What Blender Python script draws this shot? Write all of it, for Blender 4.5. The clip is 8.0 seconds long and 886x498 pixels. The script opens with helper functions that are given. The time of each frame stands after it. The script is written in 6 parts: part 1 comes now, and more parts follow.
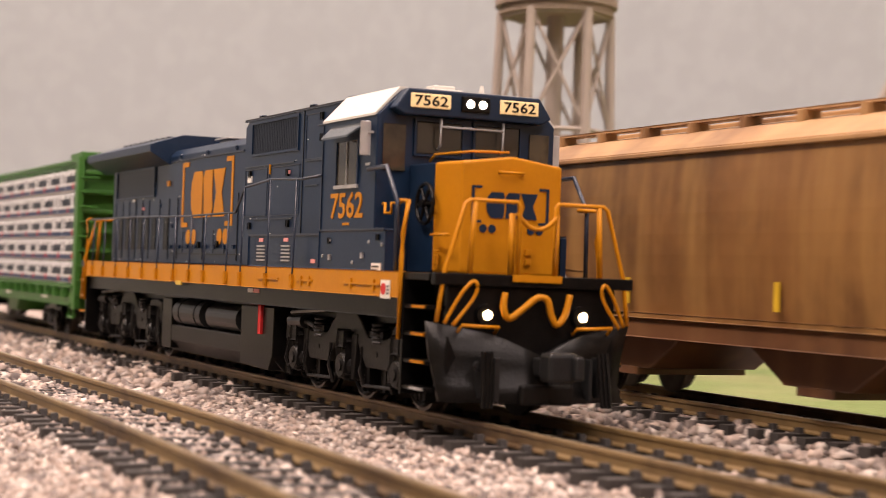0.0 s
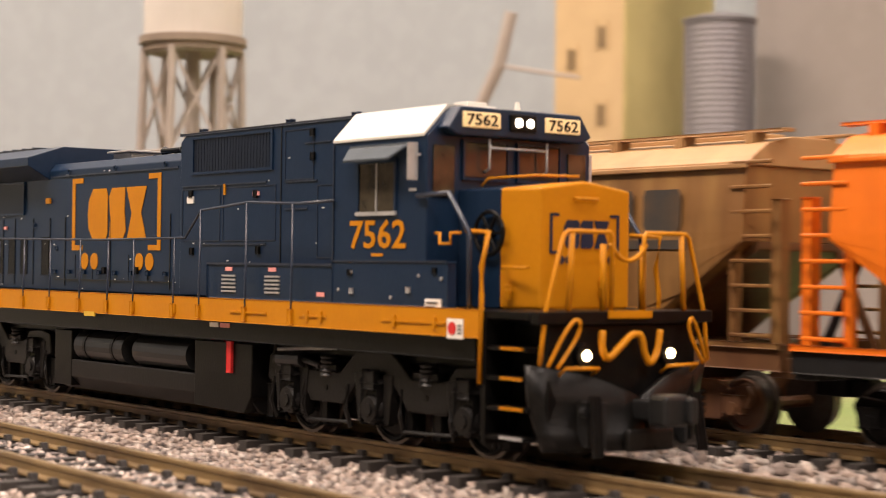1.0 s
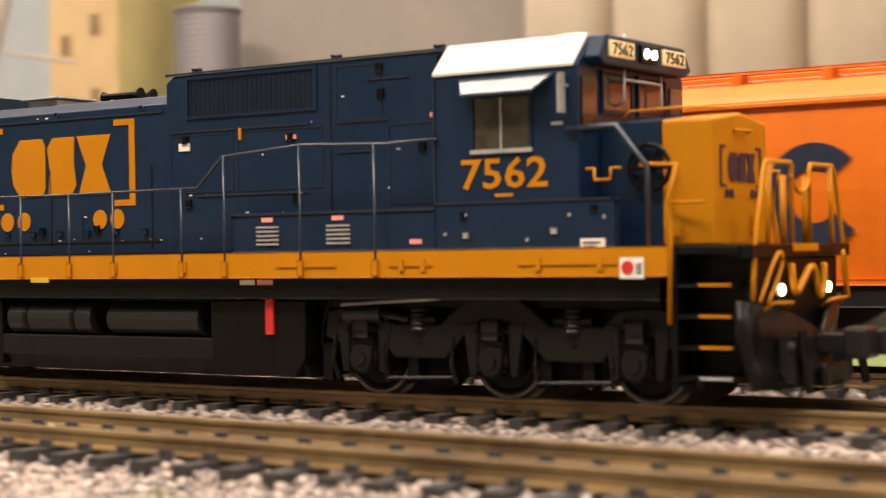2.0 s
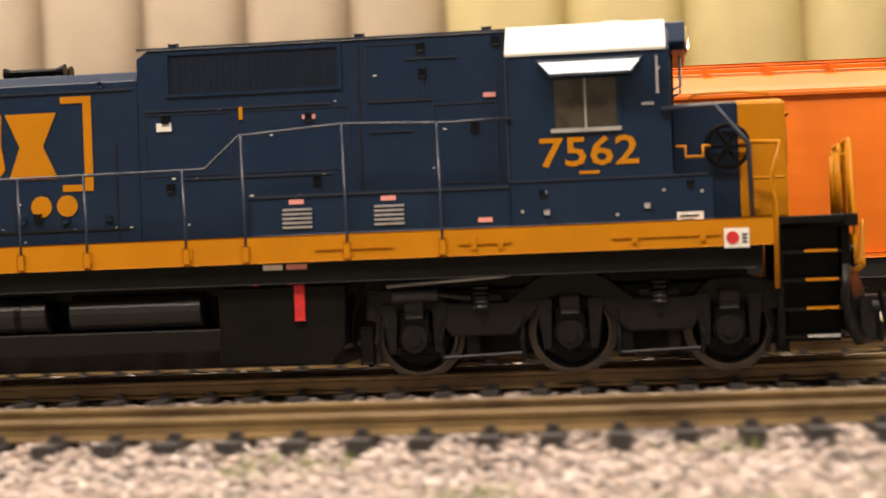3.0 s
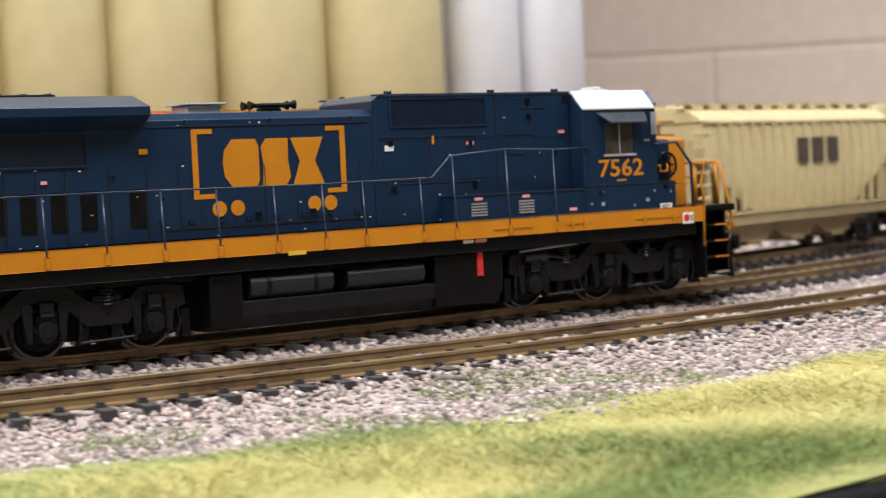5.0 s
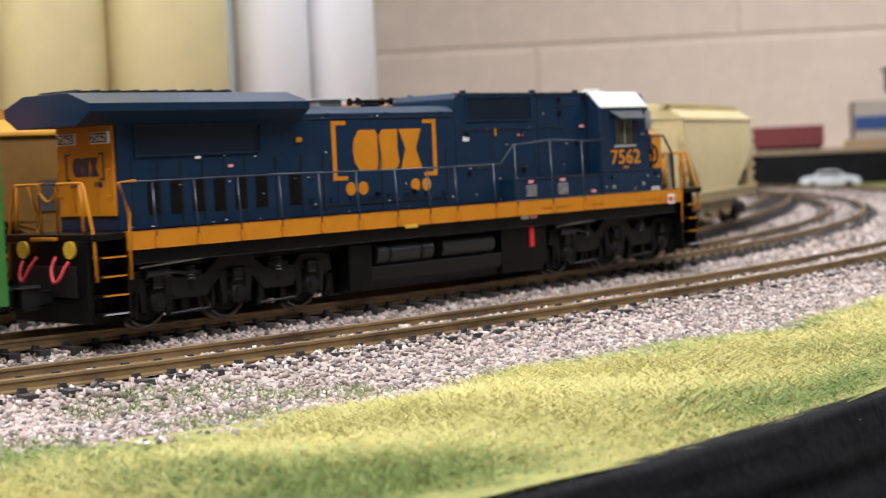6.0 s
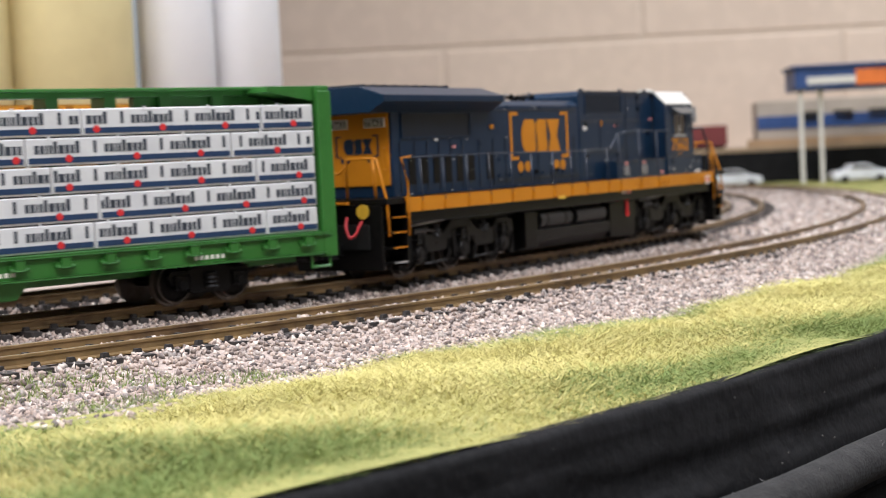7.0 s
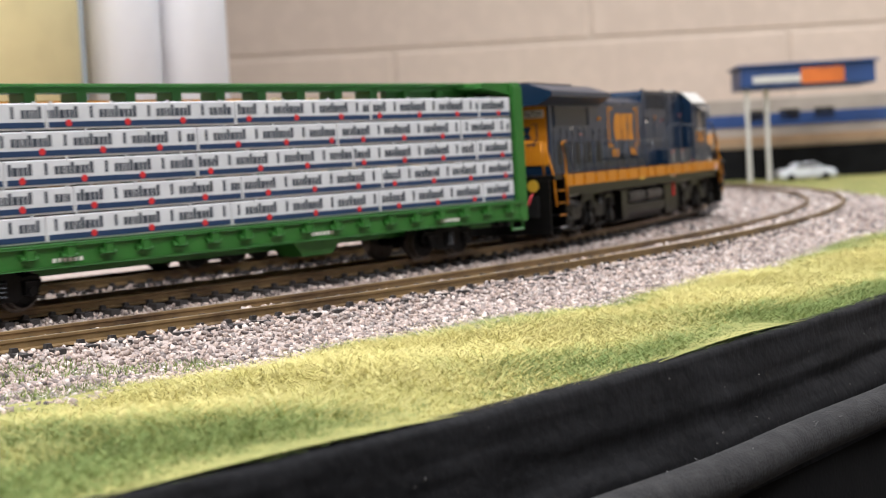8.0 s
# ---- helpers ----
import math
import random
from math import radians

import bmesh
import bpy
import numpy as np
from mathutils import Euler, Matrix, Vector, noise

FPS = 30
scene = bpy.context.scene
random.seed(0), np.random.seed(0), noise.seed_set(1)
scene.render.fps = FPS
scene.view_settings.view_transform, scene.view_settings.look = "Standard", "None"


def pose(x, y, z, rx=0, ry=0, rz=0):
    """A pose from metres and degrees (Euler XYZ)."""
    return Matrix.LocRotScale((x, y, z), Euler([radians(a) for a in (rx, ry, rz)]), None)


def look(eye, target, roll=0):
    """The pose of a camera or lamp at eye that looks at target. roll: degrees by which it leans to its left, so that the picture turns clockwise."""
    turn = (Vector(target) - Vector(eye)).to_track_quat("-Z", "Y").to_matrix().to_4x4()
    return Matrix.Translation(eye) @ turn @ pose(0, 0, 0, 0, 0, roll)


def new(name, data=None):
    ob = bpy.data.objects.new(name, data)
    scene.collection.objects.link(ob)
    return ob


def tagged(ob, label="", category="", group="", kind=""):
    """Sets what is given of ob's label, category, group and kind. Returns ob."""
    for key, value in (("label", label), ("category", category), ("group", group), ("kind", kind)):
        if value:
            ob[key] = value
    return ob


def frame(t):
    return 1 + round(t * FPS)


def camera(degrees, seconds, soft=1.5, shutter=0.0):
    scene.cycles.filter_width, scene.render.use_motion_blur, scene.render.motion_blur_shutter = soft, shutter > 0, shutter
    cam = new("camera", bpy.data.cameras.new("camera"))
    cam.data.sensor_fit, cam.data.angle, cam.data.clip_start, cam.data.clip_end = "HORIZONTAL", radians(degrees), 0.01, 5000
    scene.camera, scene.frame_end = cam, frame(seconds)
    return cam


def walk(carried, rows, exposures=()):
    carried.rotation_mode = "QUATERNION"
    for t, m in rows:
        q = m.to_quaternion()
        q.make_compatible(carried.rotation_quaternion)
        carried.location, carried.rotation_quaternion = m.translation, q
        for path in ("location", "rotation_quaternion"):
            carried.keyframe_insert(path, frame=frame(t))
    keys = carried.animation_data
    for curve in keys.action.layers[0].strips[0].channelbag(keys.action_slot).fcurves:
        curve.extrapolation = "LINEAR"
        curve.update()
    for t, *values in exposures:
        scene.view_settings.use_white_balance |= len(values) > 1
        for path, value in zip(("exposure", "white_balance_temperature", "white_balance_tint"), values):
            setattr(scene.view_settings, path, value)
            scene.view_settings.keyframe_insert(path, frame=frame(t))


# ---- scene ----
cam = camera(29.39, 8.0, soft=0.5, shutter=0.3)
EXPOSURES = ((0.0, 0.36, 6800, 26), (1.0, 0.47, 6750, 19), (1.5, 0.49, 6780, 15), (3.0, 0.43, 6750, 14), (3.5, 0.38, 6500, 12), (4.0, 0.36, 5750, 10), (5.5, 0.38, 5350, 10), (8.0, 0.4, 5400, 10))
CAMERA_ROWS = [
    (0.0, look((-0.07197, -0.12472, 0.02177), (-0.34407, 0.00153, 0.02624), 2.100)),
    (0.5, look((-0.04054, -0.14350, 0.02018), (-0.29853, 0.01006, 0.02698), 2.080)),
    (1.0, look((-0.00695, -0.17146, 0.02803), (-0.24353, 0.01286, 0.03114), 0.700)),
    (1.2, look((0.01305, -0.18820, 0.02870), (-0.21337, 0.00861, 0.03070), 0.330)),
    (1.5, look((0.02520, -0.20164, 0.02670), (-0.18640, 0.01105, 0.02620), -0.330)),
    (3.0, look((0.03597, -0.27042, 0.01723), (-0.00699, 0.02648, 0.01938), -2.162)),
    (3.5, look((0.03469, -0.28497, 0.01885), (0.04889, 0.01465, 0.01389), -3.061)),
    (4.0, look((0.03131, -0.31734, 0.02727), (0.09728, -0.02475, 0.02091), -3.441)),
    (5.5, look((0.06663, -0.35574, 0.03495), (0.20204, -0.08856, 0.01830), -2.409)),
    (6.0, look((0.08334, -0.35918, 0.03577), (0.22816, -0.09697, 0.01915), -2.584)),
    (6.5, look((0.08271, -0.36721, 0.03379), (0.23503, -0.10930, 0.01700), -2.630)),
    (7.0, look((0.08201, -0.36914, 0.03337), (0.24004, -0.11469, 0.01662), -2.753)),
    (7.5, look((0.08199, -0.37111, 0.03261), (0.24367, -0.11897, 0.01580), -2.846)),
    (8.0, look((0.08187, -0.37379, 0.03032), (0.24693, -0.12381, 0.01395), -3.148)),
]
walk(cam, CAMERA_ROWS, EXPOSURES)
CURVATURE, CURVE_START, EASE, SPEED = 1.06341, -0.00134, 0.04728, 0.12078  # 1/m, m, m, m/s
NEAR_AT = ((-2.0, 0.060), (-0.45, 0.057), (-0.30, 0.0555), (-0.16, 0.059), (0.0, 0.066), (0.2, 0.067), (2.5, 0.072))
RAIL_TOP = -0.0004
focus = cam.data.dof
focus.use_dof, focus.focus_distance, focus.aperture_fstop = True, 0.33, 38.0

# ---- light ----
world = bpy.data.worlds.new("room_air")
scene.world = world
world.use_nodes = True
world.node_tree.nodes["Background"].inputs[0].default_value = (1.0, 0.9, 0.8, 1)
world.node_tree.nodes["Background"].inputs[1].default_value = 0.03
scene.view_settings.exposure = 0.0


def ceiling_lamp(x, y, power, size_x, size_y, colour):
    data = bpy.data.lights.new("ceiling_panel_light", "AREA")
    data.shape, data.size, data.size_y = "RECTANGLE", size_x, size_y
    data.energy, data.color = power, colour
    ob = new("ceiling_panel_light", data)
    ob.matrix_basis = pose(x, y, 1.28)
    return ob


for lamp_x, lamp_y, watts, warm in ((-1.5, -0.5, 17, 0.70), (-0.45, -0.75, 24, 0.72), (0.75, -0.8, 13.5, 0.80), (1.7, -0.1, 16, 0.84), (0.2, 0.35, 13, 0.80), (-0.9, 0.2, 9, 0.74)):
    ceiling_lamp(lamp_x, lamp_y, watts, 1.0, 0.35, (1.0, 0.5 + 0.5 * warm, warm))


# ---- the lines ----
class Line:
    """A smooth plan line with arc length, point and heading."""

    def __init__(self, s, x, y, a):
        self.s, self.x, self.y, self.a = s, x, y, a

    def at(self, s, off=0.0, z=0.0):
        x, y, a = (float(np.interp(s, self.s, v)) for v in (self.x, self.y, self.a))
        return Vector((x + off * math.sin(a), y - off * math.cos(a), z))

    def heading(self, s):
        return float(np.interp(s, self.s, self.a))

    def place(self, s, off=0.0, z=0.0):
        p = self.at(s, off, z)
        return pose(p.x, p.y, z, 0, 0, math.degrees(self.heading(s)))


def main_line():
    s = np.arange(-2.2, 2.4, 0.004)
    q = (s - CURVE_START) / EASE
    a = CURVATURE * EASE * np.where(q > 30, q, np.log1p(np.exp(np.minimum(q, 30))))
    m = 0.5 * (a[1:] + a[:-1])
    x = np.concatenate([[0], np.cumsum(0.004 * np.cos(m))])
    y = np.concatenate([[0], np.cumsum(0.004 * np.sin(m))])
    return Line(s, x - np.interp(0, s, x), y - np.interp(0, s, y), a)


def from_points(points, zero):
    """A smooth line through plan points; arc length 0 where x is zero."""
    p = np.array(points, float)
    t = np.arange(len(p))
    u = np.linspace(0, len(p) - 1, 1500)
    k = np.minimum(u.astype(int), len(p) - 2)
    f = (u - k)[:, None]
    tang = np.gradient(p, axis=0)
    h = (2 * f**3 - 3 * f**2 + 1) * p[k] + (f**3 - 2 * f**2 + f) * tang[k] + (3 * f**2 - 2 * f**3) * p[k + 1] + (f**3 - f**2) * tang[k + 1]
    d = np.linalg.norm(np.diff(h, axis=0), axis=1)
    s = np.concatenate([[0], np.cumsum(d)])
    g = np.gradient(h, axis=0)
    a = np.unwrap(np.arctan2(g[:, 1], g[:, 0]))
    return Line(s - np.interp(zero, h[:, 0], s), h[:, 0], h[:, 1], a)


MAIN = main_line()


def near_offset(s):
    return float(np.interp(s, [v[0] for v in NEAR_AT], [v[1] for v in NEAR_AT]))


NEAR = from_points([MAIN.at(s, near_offset(s)).xy for s in np.arange(-1.9, 2.01, 0.1)], 0.0)
FAR = from_points([(-1.8, 0.062), (-1.0, 0.062), (-0.5, 0.062), (-0.2, 0.062), (-0.05, 0.063), (0.09, 0.069), (0.185, 0.086), (0.276, 0.112),
                   (0.37, 0.144), (0.475, 0.196), (0.565, 0.262), (0.64, 0.328), (0.714, 0.398), (0.85, 0.545)], 0.0)


# ---- materials ----
def material(name, colour, rough=0.5, metal=0.0, second=None, scale=400.0, amount=0.5, fine=0.0, bump=0.0, bump_scale=2000.0, island=0.0, coat=0.0, tint=None, spec=0.5, streak=None):
    """A surface with two scales of variation. second: the colour of stains and wear; island: variation from piece to piece."""
    m = bpy.data.materials.new(name)
    m.use_nodes = True
    nt = m.node_tree
    b = nt.nodes["Principled BSDF"]
    b.inputs["Roughness"].default_value, b.inputs["Metallic"].default_value = rough, metal
    b.inputs["Coat Weight"].default_value = coat
    b.inputs["Specular IOR Level"].default_value = spec
    co = nt.nodes.new("ShaderNodeTexCoord").outputs["Object"]
    second = second or tuple(c * 0.6 for c in colour)

    def noisy(sc, detail=6.0):
        n = nt.nodes.new("ShaderNodeTexNoise")
        nt.links.new(co, n.inputs["Vector"])
        n.inputs["Scale"].default_value, n.inputs["Detail"].default_value = sc, detail
        return n.outputs["Fac"]

    def mixed(fac, a, c):
        x = nt.nodes.new("ShaderNodeMix")
        x.data_type = "RGBA"
        for sock, v in ((x.inputs[0], fac), (x.inputs[6], a), (x.inputs[7], c)):
            if isinstance(v, tuple):
                sock.default_value = (*v, 1)
            elif isinstance(v, float):
                sock.default_value = v
            else:
                nt.links.new(v, sock)
        return x.outputs[2]

    def ramped(v, lo, hi, top=1.0):
        r = nt.nodes.new("ShaderNodeMapRange")
        nt.links.new(v, r.inputs[0])
        for k, q in enumerate((lo, hi, 0.0, top)):
            r.inputs[k + 1].default_value = q
        return r.outputs[0]

    out = mixed(ramped(noisy(scale), 0.42, 0.68, amount), colour, second)
    if fine:
        out = mixed(ramped(noisy(scale * 9, 3.0), 0.45, 0.6, fine), out, tuple(min(1, c * 1.5 + 0.01) for c in colour))
    if streak:
        mp = nt.nodes.new("ShaderNodeMapping")
        mp.inputs["Scale"].default_value = (1.0, 1.0, 0.12)
        nt.links.new(co, mp.inputs["Vector"])
        n = nt.nodes.new("ShaderNodeTexNoise")
        nt.links.new(mp.outputs[0], n.inputs["Vector"])
        n.inputs["Scale"].default_value, n.inputs["Detail"].default_value = 130.0, 5.0
        out = mixed(ramped(n.outputs["Fac"], 0.42, 0.66, 0.65), out, streak)
    if island:
        geo = nt.nodes.new("ShaderNodeNewGeometry").outputs["Random Per Island"]
        ramp = nt.nodes.new("ShaderNodeValToRGB")
        nt.links.new(geo, ramp.inputs[0])
        stops = tint or (tuple(c * 0.5 for c in colour), colour, tuple(min(1, c * 1.4) for c in colour))
        el = ramp.color_ramp.elements
        while len(el) < len(stops):
            el.new(0.5)
        for k, c in enumerate(stops):
            el[k].position, el[k].color = k / (len(stops) - 1), (*c, 1)
        out = mixed(float(island), out, ramp.outputs[0])
    nt.links.new(out, b.inputs["Base Color"])
    if bump:
        bp = nt.nodes.new("ShaderNodeBump")
        bp.inputs["Strength"].default_value, bp.inputs["Distance"].default_value = bump, 0.0004
        nt.links.new(noisy(bump_scale), bp.inputs["Height"])
        nt.links.new(bp.outputs[0], b.inputs["Normal"])
    return m


def glowing(name, colour, strength):
    m = bpy.data.materials.new(name)
    m.use_nodes = True
    b = m.node_tree.nodes["Principled BSDF"]
    b.inputs["Base Color"].default_value = (*colour, 1)
    b.inputs["Emission Color"].default_value = (*colour, 1)
    b.inputs["Emission Strength"].default_value = strength
    return m


NAVY = material("navy_paint", (0.006, 0.0185, 0.044), 0.3, second=(0.012, 0.025, 0.054), scale=120, fine=0.1, bump=0.05, coat=0.0, spec=0.24)
YELLOW = material("yellow_paint", (0.47, 0.185, 0.005), 0.4, second=(0.40, 0.15, 0.004), scale=150, bump=0.05, fine=0.05, spec=0.16)
BLACK = material("black_plastic", (0.0035, 0.0033, 0.0033), 0.32, second=(0.009, 0.008, 0.007), scale=300, fine=0.2, bump=0.1, spec=0.13)
DARKGREY = material("dark_grey_paint", (0.012, 0.0125, 0.013), 0.4, second=(0.007, 0.007, 0.007), scale=300, fine=0.2, spec=0.3)
WHITE = material("white_paint", (0.54, 0.525, 0.485), 0.5, second=(0.62, 0.60, 0.55), scale=250, amount=0.4)
SILVER = material("silver_paint", (0.42, 0.42, 0.42), 0.4, metal=0.3, scale=400)
WHEELSTEEL = material("wheel_steel", (0.13, 0.115, 0.10), 0.38, metal=0.8, second=(0.045, 0.036, 0.03), scale=500)
RED = material("red_paint", (0.55, 0.02, 0.02), 0.5, scale=900)
HOSE_RED = material("red_hose", (0.62, 0.05, 0.06), 0.45, scale=900)
GOLD = material("gold_paint", (0.62, 0.40, 0.03), 0.3, scale=500)
LABEL_WHITE = material("label_white", (0.75, 0.73, 0.68), 0.6, scale=1500, amount=0.2)
LABEL_PINK = material("label_pink", (0.72, 0.30, 0.28), 0.6, scale=1500, amount=0.2)
GREY_LINE = material("railing_blue_grey", (0.015, 0.023, 0.042), 0.3, scale=600, fine=0.15)
GLASS_DARK = material("tinted_pane", (0.03, 0.028, 0.022), 0.08, scale=80)
CAB_INSIDE = material("cab_interior", (0.055, 0.046, 0.030), 0.12, second=(0.012, 0.010, 0.008), scale=240, amount=1.0)
LAMP = glowing("lamp_glow", (1.0, 0.90, 0.70), 9.0)
BOARD = glowing("number_board_glow", (0.85, 0.66, 0.34), 0.16)
GREEN = material("green_car_paint", (0.032, 0.135, 0.018), 0.42, second=(0.023, 0.10, 0.013), scale=120, fine=0.1, bump=0.04)
WRAP = material("white_wrap", (0.60, 0.61, 0.62), 0.45, second=(0.48, 0.49, 0.51), scale=160, amount=0.5, bump=0.15, bump_scale=900)
WRAP_BLUE = material("wrap_blue_print", (0.012, 0.035, 0.095), 0.5, scale=800)
WRAP_GREY = material("wrap_dark_print", (0.025, 0.034, 0.05), 0.5, scale=800)
RAIL = material("rusty_rail", (0.225, 0.152, 0.066), 0.42, metal=0.3, second=(0.055, 0.029, 0.017), scale=38, amount=0.85, fine=0.2, bump=0.1)
RAIL_HEAD = material("worn_rail_head", (0.32, 0.26, 0.17), 0.3, metal=0.7, second=(0.22, 0.16, 0.10), scale=200)
TIE = material("dark_tie", (0.020, 0.017, 0.016), 0.75, second=(0.045, 0.037, 0.03), scale=260, fine=0.2, bump=0.3)
STONE_TINTS = ((0.042, 0.037, 0.04), (0.27, 0.205, 0.17), (0.47, 0.385, 0.33), (0.085, 0.072, 0.072), (0.69, 0.615, 0.55), (0.065, 0.055, 0.055), (0.54, 0.43, 0.36), (0.21, 0.175, 0.16))
STONE = material("ballast_stone", (0.42, 0.34, 0.29), 0.85, island=0.92, tint=STONE_TINTS, scale=900, bump=0.2)
BED = material("ballast_bed", (0.34, 0.28, 0.245), 0.9, second=(0.11, 0.09, 0.085), scale=500, amount=0.9, fine=0.5, bump=1.0, bump_scale=900)
TURF = material("turf_base", (0.27, 0.255, 0.075), 0.95, second=(0.16, 0.18, 0.045), scale=30, amount=0.9, fine=0.3, bump=1.0, bump_scale=800)
STRAW_TINTS = ((0.34, 0.33, 0.085), (0.52, 0.46, 0.15), (0.60, 0.54, 0.24), (0.40, 0.38, 0.10), (0.70, 0.64, 0.34), (0.46, 0.41, 0.13))
GREEN_TINTS = ((0.07, 0.13, 0.025), (0.16, 0.22, 0.048), (0.26, 0.29, 0.08), (0.10, 0.16, 0.033), (0.34, 0.34, 0.11), (0.14, 0.20, 0.042))
STRAW_BLADE = material("straw_static_grass", (0.52, 0.46, 0.14), 0.8, second=(0.34, 0.33, 0.085), scale=25, amount=0.8, island=0.5, tint=STRAW_TINTS)
GREEN_BLADE = material("green_static_grass", (0.15, 0.21, 0.045), 0.8, second=(0.085, 0.14, 0.028), scale=25, amount=0.8, island=0.55, tint=GREEN_TINTS)
PLOW = material("dusty_black_plow", (0.0035, 0.0033, 0.0032), 0.36, second=(0.011, 0.0098, 0.0085), scale=90, amount=0.8, fine=0.12, bump=0.2, spec=0.2)
FRAME = material("truck_dark_grey", (0.0075, 0.007, 0.0068), 0.4, second=(0.004, 0.0038, 0.0037), scale=260, fine=0.2, bump=0.15, spec=0.18)
GRILLE = material("dark_navy_grille", (0.005, 0.0105, 0.023), 0.4, scale=300, spec=0.25)
LAMP_WARM = glowing("ditch_lamp_glow", (1.0, 0.74, 0.36), 14.0)
SKIRT = material("black_skirt_cloth", (0.0018, 0.0017, 0.0017), 0.95, second=(0.004, 0.0038, 0.0036), scale=90, amount=0.8, bump=0.4, bump_scale=900, spec=0.1)
FOAM = material("black_foam", (0.0035, 0.0035, 0.004), 0.7, second=(0.010, 0.010, 0.011), scale=60, amount=0.8, fine=0.25, bump=1.0, bump_scale=350, spec=0.15)
AWNING = material("smoky_awning", (0.10, 0.12, 0.14), 0.12, metal=0.5, scale=300)
CLOTH = material("grey_felt", (0.006, 0.0057, 0.0057), 0.95, second=(0.024, 0.023, 0.022), scale=220, amount=0.9, fine=0.5, bump=0.8, bump_scale=1500)


# ---- mesh code (lengths in millimetres) ----
def block(bm, x0, x1, y0, y1, z0, z1, bevel=0.0):
    r = bmesh.ops.create_cube(bm, size=1)["verts"]
    for v in r:
        v.co = Vector(((x0 + x1) / 2 + v.co.x * (x1 - x0), (y0 + y1) / 2 + v.co.y * (y1 - y0), (z0 + z1) / 2 + v.co.z * (z1 - z0)))
    if bevel:
        e = list({e for v in r for e in v.link_edges})
        bmesh.ops.bevel(bm, geom=e, offset=bevel, segments=2, affect="EDGES", profile=0.5)
    return bm


def prism(bm, outline, axis, a0, a1, bevel=0.0):
    """An outline pushed along an axis: x takes (y, z) points, y takes (x, z), z takes (x, y)."""
    def put(p, a):
        return {"x": (a, p[0], p[1]), "y": (p[0], a, p[1]), "z": (p[0], p[1], a)}[axis]
    lo = [bm.verts.new(put(p, a0)) for p in outline]
    hi = [bm.verts.new(put(p, a1)) for p in outline]
    n = len(outline)
    faces = [bm.faces.new(lo), bm.faces.new(hi[::-1])] + [bm.faces.new((lo[(k + 1) % n], lo[k], hi[k], hi[(k + 1) % n])) for k in range(n)]
    bmesh.ops.recalc_face_normals(bm, faces=faces)
    if bevel:
        bmesh.ops.bevel(bm, geom=list({e for f in faces for e in f.edges}), offset=bevel, segments=2, affect="EDGES", profile=0.5)
    return bm


def rod(bm, p0, p1, r, n=8, r1=None):
    p0, p1 = Vector(p0), Vector(p1)
    d = p1 - p0
    m = Matrix.Translation((p0 + p1) / 2) @ d.to_track_quat("Z", "Y").to_matrix().to_4x4()
    bmesh.ops.create_cone(bm, cap_ends=True, segments=n, radius1=r, radius2=r if r1 is None else r1, depth=d.length, matrix=m)
    return bm


def wire(bm, pts, r, n=6):
    """A bent round wire through the points."""
    pts = [Vector(p) for p in pts]
    rings = []
    for k, p in enumerate(pts):
        d = (pts[min(k + 1, len(pts) - 1)] - pts[max(k - 1, 0)]).normalized()
        q = d.to_track_quat("Z", "Y").to_matrix()
        rings.append([bm.verts.new(p + q @ Vector((r * math.cos(6.2832 * j / n), r * math.sin(6.2832 * j / n), 0))) for j in range(n)])
    for a, b in zip(rings, rings[1:]):
        for j in range(n):
            bm.faces.new((a[j], a[(j + 1) % n], b[(j + 1) % n], b[j]))
    bm.faces.new(rings[0][::-1])
    bm.faces.new(rings[-1])
    return bm


def ring(bm, centre, axis, r, tube, n=20, m=6):
    q = Vector(axis).to_track_quat("Z", "Y").to_matrix()
    c = Vector(centre)
    vs = [[bm.verts.new(c + q @ Vector(((r + tube * math.cos(6.2832 * j / m)) * math.cos(6.2832 * i / n), (r + tube * math.cos(6.2832 * j / m)) * math.sin(6.2832 * i / n), tube * math.sin(6.2832 * j / m)))) for j in range(m)] for i in range(n)]
    for i in range(n):
        for j in range(m):
            bm.faces.new((vs[i][j], vs[(i + 1) % n][j], vs[(i + 1) % n][(j + 1) % m], vs[i][(j + 1) % m]))
    return bm


def curved(pts, steps=6):
    """Points of a smooth curve through the given ones."""
    p = [Vector(v) for v in pts]
    out = []
    for k in range(len(p) - 1):
        a, b, c, d = p[max(k - 1, 0)], p[k], p[k + 1], p[min(k + 2, len(p) - 1)]
        for j in range(steps):
            t = j / steps
            out.append(0.5 * ((2 * b) + (c - a) * t + (2 * a - 5 * b + 4 * c - d) * t * t + (3 * b - a - 3 * c + d) * t**3))
    return out + [p[-1]]


def part(name, bm, mat, parent=None, label="", shift=(0, 0, 0), smooth=False):
    """Links a bmesh in millimetres as one mesh object."""
    bmesh.ops.scale(bm, vec=(0.001,) * 3, verts=bm.verts)
    if any(shift):
        bmesh.ops.translate(bm, vec=Vector(shift) * 0.001, verts=bm.verts)
    me = bpy.data.meshes.new(name)
    bm.to_mesh(me)
    bm.free()
    me.materials.append(mat)
    if smooth:
        me.polygons.foreach_set("use_smooth", [True] * len(me.polygons))
    ob = new(name, me)
    ob.parent = parent
    if label:
        ob["label"] = label
    return ob


def B():
    return bmesh.new()


